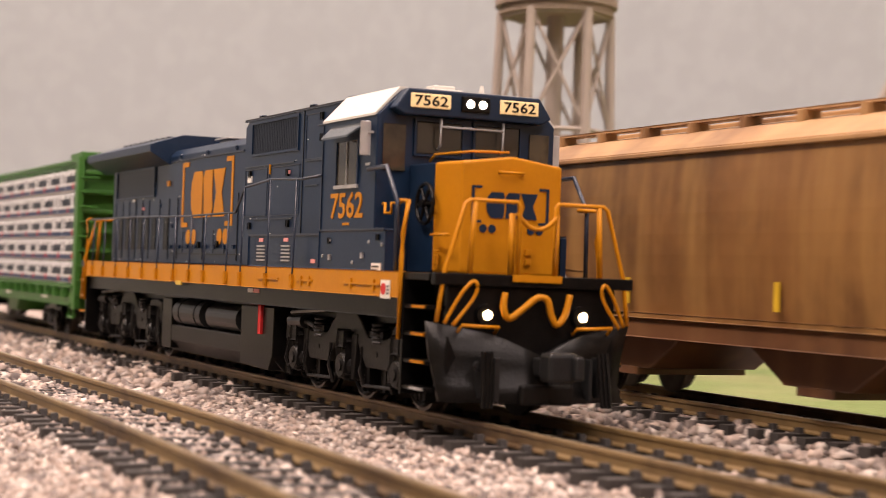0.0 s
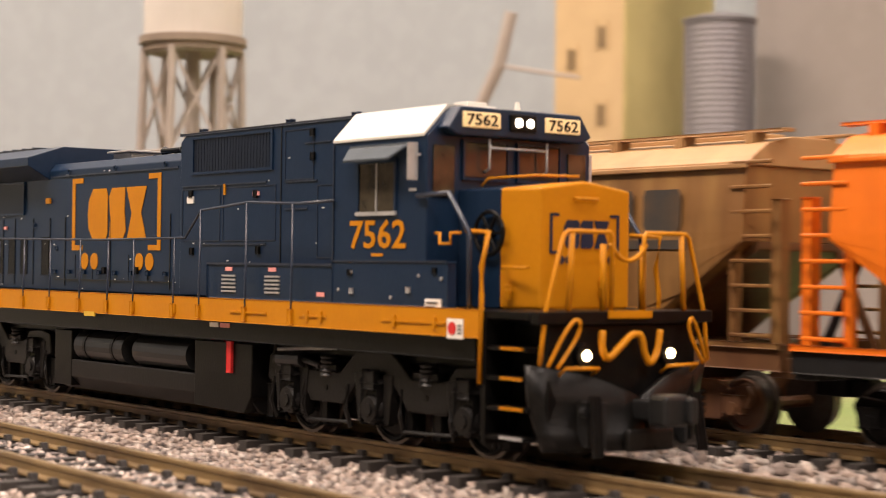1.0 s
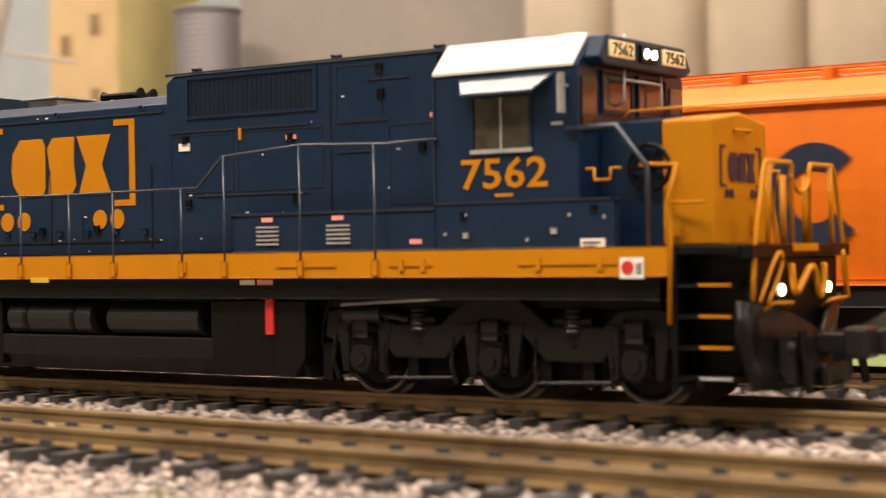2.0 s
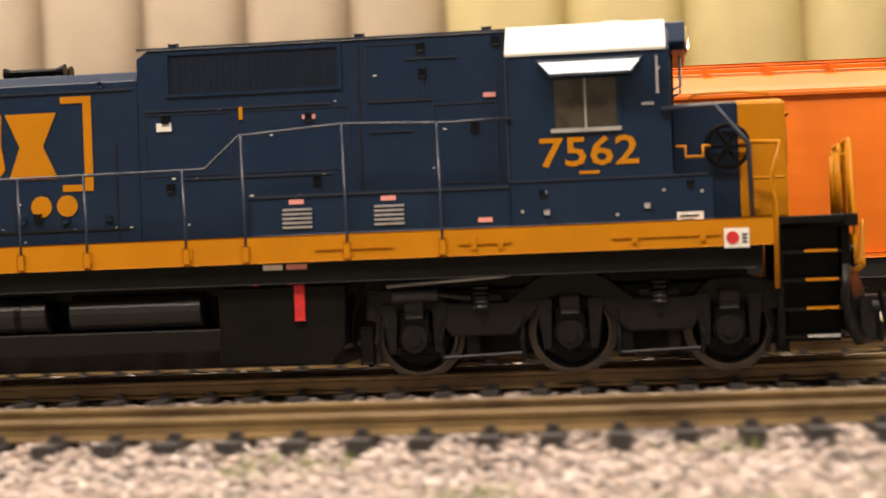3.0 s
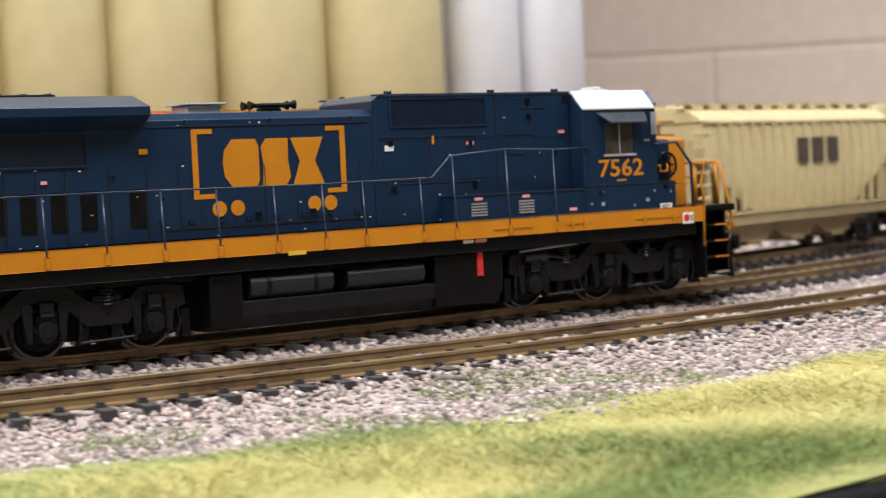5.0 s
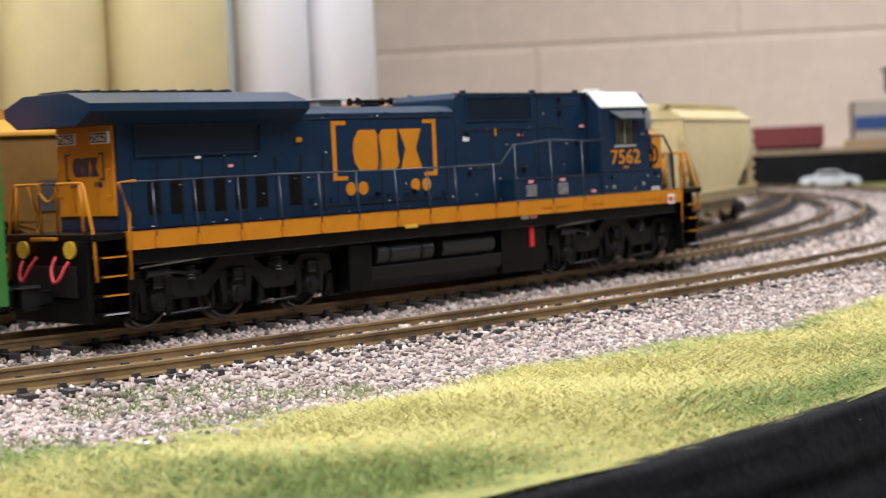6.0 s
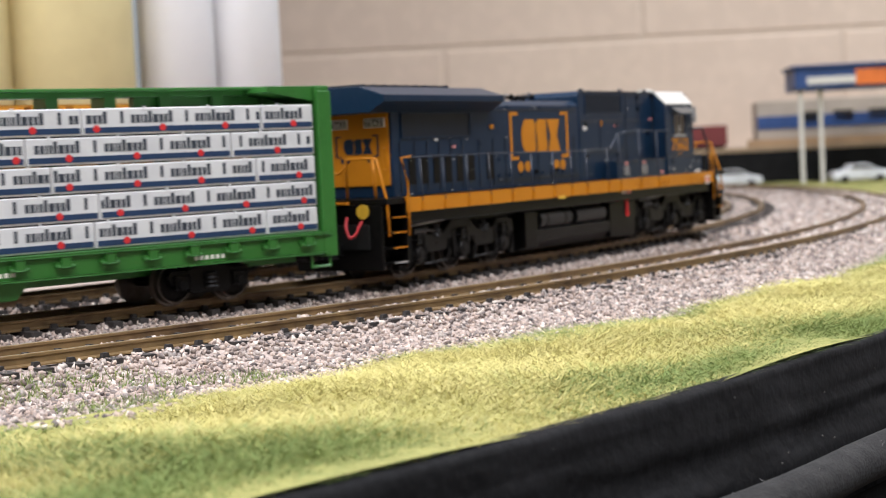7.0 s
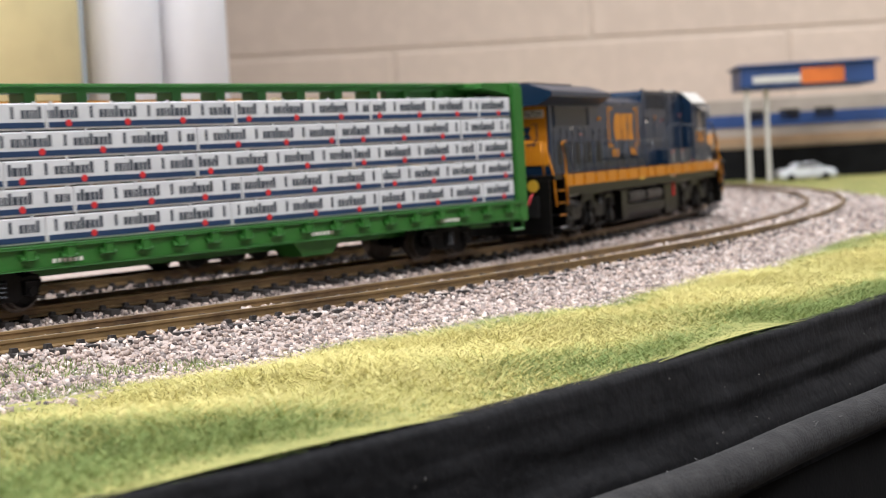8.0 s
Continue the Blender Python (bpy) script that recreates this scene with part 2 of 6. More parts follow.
def lettering(name, words, height, mat, parent, m, thick=0.05, width=None, bold=0.014):
    """Writing with its capitals height mm tall, its centre at the pose m (metres)."""
    cu = bpy.data.curves.new(name, "FONT")
    cu.body, cu.align_x, cu.align_y, cu.size, cu.extrude, cu.resolution_u = words, "CENTER", "CENTER", 1.0, 0.02, 2
    cu.offset = bold
    tmp = bpy.data.objects.new(name, cu)
    scene.collection.objects.link(tmp)
    me = bpy.data.meshes.new_from_object(tmp.evaluated_get(bpy.context.evaluated_depsgraph_get()))
    bpy.data.objects.remove(tmp)
    xs = [v.co.x for v in me.vertices]
    ys = [v.co.y for v in me.vertices]
    k = height / (max(ys) - min(ys)) * 0.001
    kx = width * 0.001 / (max(xs) - min(xs)) if width else k
    cx, cy = (max(xs) + min(xs)) / 2, (max(ys) + min(ys)) / 2
    for v in me.vertices:
        v.co = Vector(((v.co.x - cx) * kx, (v.co.y - cy) * k, v.co.z / 0.02 * thick * 0.001))
    me.transform(m)
    me.materials.clear()
    me.materials.append(mat)
    ob = new(name, me)
    ob.parent = parent
    return ob


def thing(name, label, category, group="", kind=""):
    return tagged(new(name), label, category, group, kind)


# ---- the locomotive (u from the leading axle, forward; v across; w up) ----
LU = (102, 0, 0)


def wheelset(name, parent, x, radius, gauge_half, mat_face, tread):
    ob = new(name)
    ob.parent = parent
    ob.matrix_basis = pose(x * 0.001, 0, (RAIL_TOP * 1000 + radius) * 0.001)
    bm = B()
    rod(bm, (0, -gauge_half - 2, 0), (0, gauge_half + 2, 0), radius * 0.22, 10)
    part("axle", bm, mat_face, ob)
    for sd in (-1, 1):
        bm = B()
        rod(bm, (0, sd * (gauge_half - 0.2), 0), (0, sd * (gauge_half + 2.0), 0), radius, 32, radius)
        rod(bm, (0, sd * (gauge_half - 1.0), 0), (0, sd * (gauge_half - 0.2), 0), radius + 0.8, 32)
        part("tyre", bm, tread, ob, "worn steel tyre")
        bm = B()
        y0, y1 = sd * (gauge_half + 2.0), sd * (gauge_half + 2.15)
        ring(bm, (0, y0, 0), (0, 1, 0), radius * 0.84, radius * 0.08, 28, 5)
        rod(bm, (0, y0, 0), (0, sd * (gauge_half + 2.5), 0), radius * 0.3, 14)
        rod(bm, (0, y0, 0), (0, y1, 0), radius * 0.78, 24, radius * 0.7)
        for k in range(5):
            a = k * 1.2566
            rod(bm, (0.52 * radius * math.cos(a), y0, 0.52 * radius * math.sin(a)), (0.52 * radius * math.cos(a), y1 + sd * 0.12, 0.52 * radius * math.sin(a)), radius * 0.09, 8)
        part("wheel_face", bm, mat_face, ob)
    return ob


def handrail(name, parent, pts, r, mat, shift=LU):
    return part(name, wire(B(), pts, r), mat, parent, shift=shift, smooth=True)


def emblem(parent, u0, u1, w0, w1, place, mat, small=False):
    """Three plain blocks between brackets, drawn flat; place(u, w) gives the local point and thickness direction."""
    def slab(name, outlines):
        bm = B()
        for o in outlines:
            a = [bm.verts.new(place(*p, 0.0)) for p in o]
            b = [bm.verts.new(place(*p, 0.12)) for p in o]
            n = len(o)
            bm.faces.new(a)
            bm.faces.new(b[::-1])
            for k in range(n):
                bm.faces.new((a[k], a[(k + 1) % n], b[(k + 1) % n], b[k]))
        bmesh.ops.recalc_face_normals(bm, faces=bm.faces)
        return part(name, bm, mat, parent, shift=LU)
    L, H = u1 - u0, w1 - w0
    def q(x, y):
        return (u0 + x * L, w0 + y * H)
    def rect(x0, x1, y0, y1):
        return [q(x0, y0), q(x1, y0), q(x1, y1), q(x0, y1)]
    slab("bracket", [rect(0, 0.035, 0, 1), rect(0.035, 0.13, 0.93, 1), rect(0.035, 0.13, 0, 0.07)])
    slab("bracket", [rect(0.965, 1, 0, 1), rect(0.87, 0.965, 0.93, 1), rect(0.87, 0.965, 0, 0.07)])
    slab("emblem_shape", [[q(*p) for p in ((0.25, 0.14), (0.40, 0.14), (0.42, 0.24), (0.42, 0.74), (0.40, 0.84), (0.25, 0.84), (0.20, 0.68), (0.19, 0.49), (0.20, 0.30))]])
    slab("emblem_shape", [[q(*p) for p in ((0.44, 0.14), (0.59, 0.14), (0.625, 0.26), (0.61, 0.52), (0.615, 0.84), (0.47, 0.84), (0.435, 0.72), (0.45, 0.46))]])
    slab("emblem_shape", [[q(*p) for p in ((0.64, 0.14), (0.85, 0.14), (0.79, 0.49), (0.85, 0.84), (0.63, 0.84), (0.69, 0.49))]])
    for x in (0.155, 0.27, 0.775, 0.885):
        bm = B()
        c = q(x, -0.15)
        rr = 0.115 * H
        a = [bm.verts.new(place(c[0] + rr * math.cos(k * 0.5236), c[1] + rr * math.sin(k * 0.5236), 0.0)) for k in range(12)]
        b = [bm.verts.new(place(c[0] + rr * math.cos(k * 0.5236), c[1] + rr * math.sin(k * 0.5236), 0.12)) for k in range(12)]
        bm.faces.new(a)
        bm.faces.new(b[::-1])
        for k in range(12):
            bm.faces.new((a[k], a[(k + 1) % 12], b[(k + 1) % 12], b[k]))
        bmesh.ops.recalc_face_normals(bm, faces=bm.faces)
        part("emblem_dot", bm, mat, parent, shift=LU)


def truck(parent, centre, axles, wheels):
    """A three-axle truck: two side frames, springs, brake gear; the wheelsets turn."""
    tr = new("truck")
    tr.parent = parent
    tr.matrix_basis = pose((centre + 102) * 0.001, 0, 0)
    for sd in (-1, 1):
        out = [(-31.5, 8.6), (-31, 12.6), (-27, 13.4), (-21, 13.2), (-18.5, 10.8), (-9.5, 10.8), (-6, 13.6), (-3.4, 15.2), (3.4, 15.2), (6, 13.6), (9.5, 10.8), (18.5, 10.8), (21, 13.2), (27, 13.4), (31, 12.6), (31.5, 8.6),
               (28.4, 7.6), (26.8, 9.4), (21, 9.4), (18.2, 5.6), (8.8, 5.6), (4.6, 9.8), (2.8, 11.2), (-2.8, 11.2), (-4.6, 9.8), (-8.8, 5.6), (-18.2, 5.6), (-21, 9.4), (-26.8, 9.4), (-28.4, 7.6)]
        part("side_frame", prism(B(), out, "y", sd * 12.2, sd * 14.0, 0.3), FRAME, tr)
        for x in (-13.5, 13.5):
            part("frame_bolt", rod(B(), (x, sd * 13.9, 8.0), (x, sd * 14.15, 8.0), 0.5, 8), BLACK, tr)
            part("frame_pad", block(B(), x - 3.2, x + 3.2, sd * 12.4, sd * 14.1, 10.8, 11.8, 0.2), FRAME, tr)
        for x in (-7.2, 7.2, -19.6, 19.6, -29.2, 29.2):
            part("brake_hanger", wire(B(), [(x, sd * 14.0, 9.0), (x * 1.02, sd * 14.3, 5.0), (x, sd * 13.4, 2.0)], 0.4, 6), FRAME, tr)
        for x0, x1 in ((-19.6, -7.2), (7.2, 19.6)):
            part("brake_rod", wire(B(), [(x0, sd * 13.6, 2.4), (x1, sd * 13.6, 2.8)], 0.32, 6), FRAME, tr)
        for k, ax in enumerate((23.8, 0, -23.8)):
            bm = B()
            block(bm, ax - 2.2, ax + 2.2, sd * 11.6, sd * 14.4, 4.0, 9.6, 0.7)
            rod(bm, (ax, sd * 14.0, 5.4), (ax, sd * 15.2, 5.4), 2.6, 16, 2.0)
            rod(bm, (ax, sd * 15.1, 5.4), (ax, sd * 15.5, 5.4), 1.1, 10)
            part("journal_box", bm, FRAME, tr)
            for q in (-1, 1):
                bm = B()
                prism(bm, [(ax + q * 2.6, 11), (ax + q * 5.2, 11), (ax + q * 4.1, 3.2), (ax + q * 2.9, 3.2)], "y", sd * 12.2, sd * 14.2, 0.15)
                part("pedestal_leg", bm, FRAME, tr)
            part("pedestal_tie", block(B(), ax - 2.9, ax + 2.9, sd * 12.4, sd * 14.2, 3.0, 3.7, 0.2), FRAME, tr)
            part("snubber", block(B(), ax - 1.5, ax + 1.5, sd * 14.2, sd * 15.0, 8.6, 11.4, 0.3), FRAME, tr)
        for x in (-13.5, 13.5):
            bm = B()
            for k in range(5):
                ring(bm, (x, sd * 13.4, 10.0 + k * 0.75), (0, 0, 1), 1.3, 0.3, 14, 5)
            part("spring", bm, DARKGREY, tr)
        for x in (-31.5, -15, 8.5, 15.5, 31.5):
            bm = B()
            block(bm, x - 1.0, x + 1.0, sd * 11.2, sd * 13.2, 1.8, 7.5, 0.25)
            part("brake_shoe", bm, BLACK, tr)
        wire_pts = [(-28, sd * 14.2, 13.6), (-10, sd * 14.4, 14.6), (-4, sd * 14.4, 15.6), (12, sd * 14.4, 15.4), (28, sd * 14.0, 14.6)]
        handrail("brake_pipe", tr, wire_pts, 0.3, SILVER if sd < 0 else BLACK, (0, 0, 0))
        part("brake_cylinder", rod(rod(B(), (-27, sd * 14.2, 12.0), (-20, sd * 14.2, 12.2), 1.3, 12), (-20, sd * 14.2, 12.2), (-15, sd * 14.2, 11.5), 0.5), DARKGREY, tr)
        handrail("sand_pipe", tr, curved([(-31.5, sd * 12, 15), (-33.5, sd * 12, 10), (-33.8, sd * 11, 5), (-31.5, sd * 9.5, 1.2)], 4), 0.4, BLACK, (0, 0, 0))
    for x in (-12, 12):
        part("traction_motor", block(B(), x - 8.5, x + 8.5, -6.6, 6.6, 2.2, 9, 0.8), BLACK, tr)
    part("truck_bolster", block(B(), -30, 30, -10.5, 10.5, 9, 13, 0.5), BLACK, tr)
    for ax in axles:
        wheels.append((wheelset("wheelset", tr, ax - centre, 6.1, 8.0, BLACK, WHEELSTEEL), ax - centre, 6.1))
    return tr


def end_steps(loco, u0, u1, sd, flip):
    """A step well with four treads at a corner of the platform."""
    ub = u0 if flip > 0 else u1
    part("step_back", block(B(), u0, u1, sd * 11.5, sd * 12.2, 3.2, 21), BLACK, loco, shift=LU)
    part("step_side", prism(B(), [(ub - 0.4, 3.0), (ub + 0.4, 3.0), (ub + 0.4, 21), (ub - 0.4, 21)], "y", sd * 12.2, sd * 17.4), BLACK, loco, shift=LU)
    for w in (4.4, 8.5, 12.7, 16.9):
        part("step_tread", block(B(), u0, u1, sd * 12.2, sd * 17.2, w - 0.5, w, 0.08), BLACK, loco, shift=LU)
        part("step_edge", block(B(), u0 + (3.6 if flip > 0 else 0.8), u1 - 0.6, sd * 17.2, sd * 17.4, w - 0.36, w + 0.02, 0.05), YELLOW if w > 5 else SILVER, loco, "yellow step edge" if w > 5 else "", shift=LU)


def build_locomotive():
    wheels = []
    lo = thing("model_locomotive", "navy blue and yellow model diesel locomotive with lit headlights", "model locomotive")
    # frame and walkway
    part("walkway", block(B(), -207, 17, -17.3, 17.3, 20.8, 21.9, 0.15), BLACK, lo, shift=LU)
    part("underframe", block(B(), -204, 3, -12, 12, 13, 20.8, 0.3), BLACK, lo, shift=LU)
    for sd in (-1, 1):
        part("side_sill", block(B(), -207, 6.8, sd * 16.9, sd * 17.7, 17.9, 22.0, 0.12), YELLOW, lo, "yellow sill stripe", shift=LU)
        part("lower_sill", block(B(), -205, 5, sd * 14.5, sd * 16.7, 14.6, 17.9, 0.2), BLACK, lo, shift=LU)
        bm = B()
        for u, n in ((-40, 8), (-17, 16), (-62, 12)):
            block(bm, u, u + n, sd * 17.7, sd * 17.95, 19.6, 19.9)
        for u in (-38, -34, -14, -4, -98, -82, -109):
            block(bm, u, u + 0.8, sd * 17.6, sd * 18.0, 18.8, 20.6)
        part("sill_grab", bm, YELLOW, lo, shift=LU)
    # long hood
    hood = part("long_hood", prism(B(), [(-11.5, 22), (11.5, 22), (11.5, 47.6), (10.2, 49.2), (-10.2, 49.2), (-11.5, 47.6)], "x", -204, -91, 0.2), NAVY, lo, shift=LU)
    wing = [(-16.6, 48.7), (-16.6, 50.5), (-8.5, 53.2), (8.5, 53.2), (16.6, 50.5), (16.6, 48.7), (11.6, 45.8), (-11.6, 45.8)]
    part("radiator_wing", prism(B(), wing, "x", -214.5, -149, 0.15), NAVY, lo, shift=LU)
    part("radiator_top_screen", block(B(), -211, -166, -7.6, 7.6, 53.2, 53.7, 0.1), DARKGREY, lo, shift=LU)
    for k in range(9):
        part("roof_rib", block(B(), -210.5 + k * 5.4, -210 + k * 5.4, -7.6, 7.6, 53.7, 53.95), NAVY, lo, shift=LU)
    for sd in (-1, 1):
        part("radiator_screen", block(B(), -199, -162, sd * 11.3, sd * 11.65, 38.8, 45.4, 0.05), GRILLE, lo, "dark radiator screen", shift=LU)
        bm = B()
        for a in ((-199.4, -161.6, 45.4, 45.8), (-199.4, -161.6, 38.4, 38.8)):
            block(bm, a[0], a[1], sd * 11.4, sd * 11.95, a[2], a[3])
        for u in (-199.4, -161.9):
            block(bm, u, u + 0.4, sd * 11.4, sd * 11.95, 38.8, 45.4)
        part("screen_frame", bm, NAVY, lo, shift=LU)
        for u in (-196, -189.5, -183, -176.5, -170, -163.5, -152.5):
            part("hood_louvre", block(B(), u, u + 3.6, sd * 11.3, sd * 11.62, 25.2, 33.4, 0.05), BLACK, lo, shift=LU)
        for u in (-200.5, -193, -186.3, -179.8, -173.2, -166.8, -157, -148.5, -141, -120, -95):
            part("door_seam", block(B(), u, u + 0.22, sd * 11.3, sd * 11.68, 23, 37.5), DARKGREY, lo, shift=LU)
        part("door_strip", block(B(), -148, -92, sd * 11.3, sd * 11.75, 46.2, 46.5), GREY_LINE, lo, shift=LU)
        part("door_strip", block(B(), -146, -93, sd * 11.3, sd * 11.7, 24.2, 24.45), DARKGREY, lo, shift=LU)
        for u in range(-146, -93, 7):
            part("door_latch", block(B(), u, u + 1.1, sd * 11.4, sd * 11.95, 25.6, 26.3, 0.08), NAVY, lo, shift=LU)
        for u in (-136, -128, -112, -104):
            part("door_seam", block(B(), u, u + 0.16, sd * 11.3, sd * 11.62, 24.6, 29.6), DARKGREY, lo, shift=LU)
        for u, w in ((-139, 47.2), (-118, 47.2), (-97, 47.2), (-156, 36), (-145, 31)):
            part("lift_eye", ring(B(), (u, sd * 11.7, w), (0, 1, 0), 0.5, 0.14, 10, 5), NAVY, lo, shift=LU)
        chips = B()
        chip = random.Random(31)
        for k in range(46):
            u, w = chip.uniform(-203, -34), chip.choice((22.3, 24.4, 28.4, 31.6, 37.6, 42.5, 46.4)) + chip.uniform(-0.2, 0.4)
            y = 11.62 if u < -91 else 11.86
            block(chips, u, u + chip.uniform(0.2, 0.7), sd * (y - 0.1), sd * y, w, w + chip.uniform(0.12, 0.3))
        part("paint_chip", chips, LABEL_WHITE, lo, "small pale paint chips", shift=LU)
    # rear face of the hood
    part("rear_panel", block(B(), -204.6, -203.9, -10.6, 10.6, 25.4, 46.8, 0.1), YELLOW, lo, "yellow rear hood panel", shift=LU)
    emblem(lo, -7.4, 7.4, 33.6, 39.8, lambda a, w, t: (-204.65 - t, -a, w), NAVY)
    for y in (-6.4, 6.4):
        part("number_board", block(B(), -205.1, -204.5, y - 3.5, y + 3.5, 41.8, 44.5, 0.1), LABEL_WHITE, lo, shift=LU)
        part("board_face", block(B(), -205.2, -205.0, y - 3.1, y + 3.1, 42.1, 44.2), DARKGREY, lo, shift=LU)
        lettering("number_board_writing", "7562", 1.7, LABEL_WHITE, lo, Matrix.Translation((-0.10325, y * 0.001, 0.04315)) @ pose(0, 0, 0, 90, 0, -90), width=5.6)
    part("rear_headlight", rod(rod(B(), (-205.6, -1.3, 48.6), (-204, -1.3, 48.6), 0.9, 12), (-205.6, 1.3, 48.6), (-204, 1.3, 48.6), 0.9, 12), SILVER, lo, shift=LU)
    # equipment hump behind the cab
    hump = [(-91, 22), (-32, 22), (-32, 52.6), (-88.5, 52.6), (-91, 51.0)]
    part("equipment_hood", prism(B(), hump, "y", -11.7, 11.7, 0.25), NAVY, lo, shift=LU)
    for sd in (-1, 1):
        bm = B()
        block(bm, -86.4, -58, sd * 11.6, sd * 12.0, 51.2, 51.7)
        block(bm, -86.4, -58, sd * 11.6, sd * 12.0, 44.6, 45.1)
        block(bm, -86.4, -85.8, sd * 11.6, sd * 12.0, 45.1, 51.2)
        block(bm, -58.6, -58, sd * 11.6, sd * 12.0, 45.1, 51.2)
        part("grille_frame", bm, NAVY, lo, shift=LU)
        part("grille", block(B(), -85.8, -58.6, sd * 11.5, sd * 11.74, 45.1, 51.2), GRILLE, lo, "dark intake grille", shift=LU)
        for k in range(26):
            part("grille_slat", block(B(), -85.4 + k * 1.03, -85.05 + k * 1.03, sd * 11.7, sd * 11.8, 45.1, 51.2), GRILLE, lo, shift=LU)
        for u in (-55.5, -32.6):
            part("panel_seam", block(B(), u, u + 0.25, sd * 11.6, sd * 11.85, 28.3, 52), DARKGREY, lo, shift=LU)
        for a in ((-90, -60, 42.4), (-54, -44, 42.2), (-48, -40, 48.6), (-54, -47, 37.5), (-84, -60, 31.5)):
            part("panel_strip", block(B(), a[0], a[1], sd * 11.6, sd * 11.9, a[2], a[2] + 0.25), GREY_LINE, lo, shift=LU)
        for u, w in ((-45.5, 50.4), (-45.3, 46.4), (-63.5, 40.5), (-86.5, 41), (-62.5, 30.5), (-37.5, 37.8), (-33.8, 50.8), (-86, 30.3), (-108, 26.5), (-122, 26.4)):
            part("hinge", block(B(), u - 0.55, u + 0.55, sd * 11.7, sd * 12.05, w - 0.6, w + 0.6, 0.1), BLACK, lo, shift=LU)
        for a in ((-54.2, -45.2, 42.6, 51.2), (-44, -34, 29.2, 41.5), (-90, -76, 32.2, 42.0), (-75, -57, 32.2, 42.0)):
            bm = B()
            for q in ((a[0], a[1], a[2], a[2] + 0.14), (a[0], a[1], a[3] - 0.14, a[3]), (a[0], a[0] + 0.14, a[2], a[3]), (a[1] - 0.14, a[1], a[2], a[3])):
                block(bm, q[0], q[1], sd * 11.6, sd * 11.82, q[2], q[3])
            part("door_outline", bm, GREY_LINE, lo, shift=LU)
        part("low_cabinet", block(B(), -72.5, -32, sd * 11.7, sd * 16.2, 22, 28.1, 0.25), NAVY, lo, shift=LU)
        part("cabinet_lip", block(B(), -72.5, -32, sd * 15.9, sd * 16.45, 27.9, 28.3), GREY_LINE, lo, shift=LU)
        for u in (-67.2, -52.9):
            for k in range(5):
                part("vent_slit", block(B(), u, u + 4.6, sd * 16.1, sd * 16.45, 23.1 + k * 0.68, 23.4 + k * 0.68), SILVER, lo, shift=LU)
            part("warning_label", block(B(), u + 1.1, u + 3.4, sd * 16.15, sd * 16.35, 26.8, 27.5), LABEL_PINK, lo, "pink warning label", shift=LU)
        for u, w, lw, hh, mt in ((-88, 39.3, 2.4, 1.3, LABEL_WHITE), (-64.5, 40.2, 2.1, 0.7, LABEL_PINK), (-36, 42.2, 1.9, 0.7, LABEL_PINK), (-74.6, 40.6, 0.6, 2.0, YELLOW), (-182, 37.5, 1.6, 0.6, LABEL_WHITE), (-150, 40.6, 2.0, 1.2, YELLOW), (-172, 35.2, 1.3, 0.7, LABEL_PINK)):
            part("small_label", block(B(), u, u + lw, sd * 11.6, sd * 11.95, w, w + hh), mt, lo, shift=LU)
        part("small_label", block(B(), -37, -34.8, sd * 16.1, sd * 16.35, 22.9, 23.6), LABEL_PINK, lo, shift=LU)
        for u, lw in ((-70.4, 3.0), (-66.8, 3.2)):
            part("sill_label", block(B(), u, u + lw, sd * 16.6, sd * 16.85, 16.8, 17.6), LABEL_WHITE if u < -68 else LABEL_PINK, lo, shift=LU)
        part("sill_label", block(B(), -118.5, -114, sd * 17.6, sd * 17.85, 17.3, 18.2), GOLD, lo, shift=LU)
    # cab
    cabp = [(-16.5, 22), (16.5, 22), (16.5, 47.7), (12.2, 51.9), (-12.2, 51.9), (-16.5, 47.7)]
    part("cab", prism(B(), cabp, "x", -32, -7.5, 0.2), NAVY, lo, shift=LU)
    roofp = [(-16.75, 47.6), (-12.3, 52.05), (12.3, 52.05), (16.75, 47.6), (16.75, 48.0), (12.4, 52.6), (-12.4, 52.6), (-16.75, 48.0)]
    part("cab_roof", prism(B(), roofp, "x", -32.1, -8.0), WHITE, lo, "white painted cab roof", shift=LU)
    part("roof_vent", block(block(B(), -19, -13, -4.5, 1.5, 52.6, 53.4, 0.2), -17.8, -14.2, -3.5, 0.5, 53.4, 54.1, 0.2), WHITE, lo, shift=LU)
    part("roof_antenna", rod(B(), (-11, 4, 52.6), (-11, 4, 54.2), 0.6, 8, 0.3), WHITE, lo, shift=LU)
    part("front_visor", prism(B(), [(-12.8, 47.8), (12.8, 47.8), (14.6, 48.8), (12.2, 52.2), (-12.2, 52.2), (-14.6, 48.8)], "x", -8, -5.0, 0.3), NAVY, lo, shift=LU)
    for y in (-8.2, 8.2):
        part("number_board", block(B(), -5.3, -4.6, y - 3.6, y + 3.6, 49.05, 51.4, 0.15), BOARD, lo, "lit number board", shift=LU)
        lettering("number_board_writing", "7562", 1.75, BLACK, lo, Matrix.Translation((0.09745, y * 0.001, 0.05025)) @ pose(0, 0, 0, 90, 0, 90), width=6.0)
    for y in (-1.15, 1.15):
        part("headlight", rod(B(), (-5.2, y, 50.2), (-4.3, y, 50.2), 0.68, 16), LAMP, lo, "lit headlight", shift=LU)
    part("headlight_housing", block(B(), -5.3, -4.5, -2.6, 2.6, 48.9, 51.5, 0.2), BLACK, lo, shift=LU)
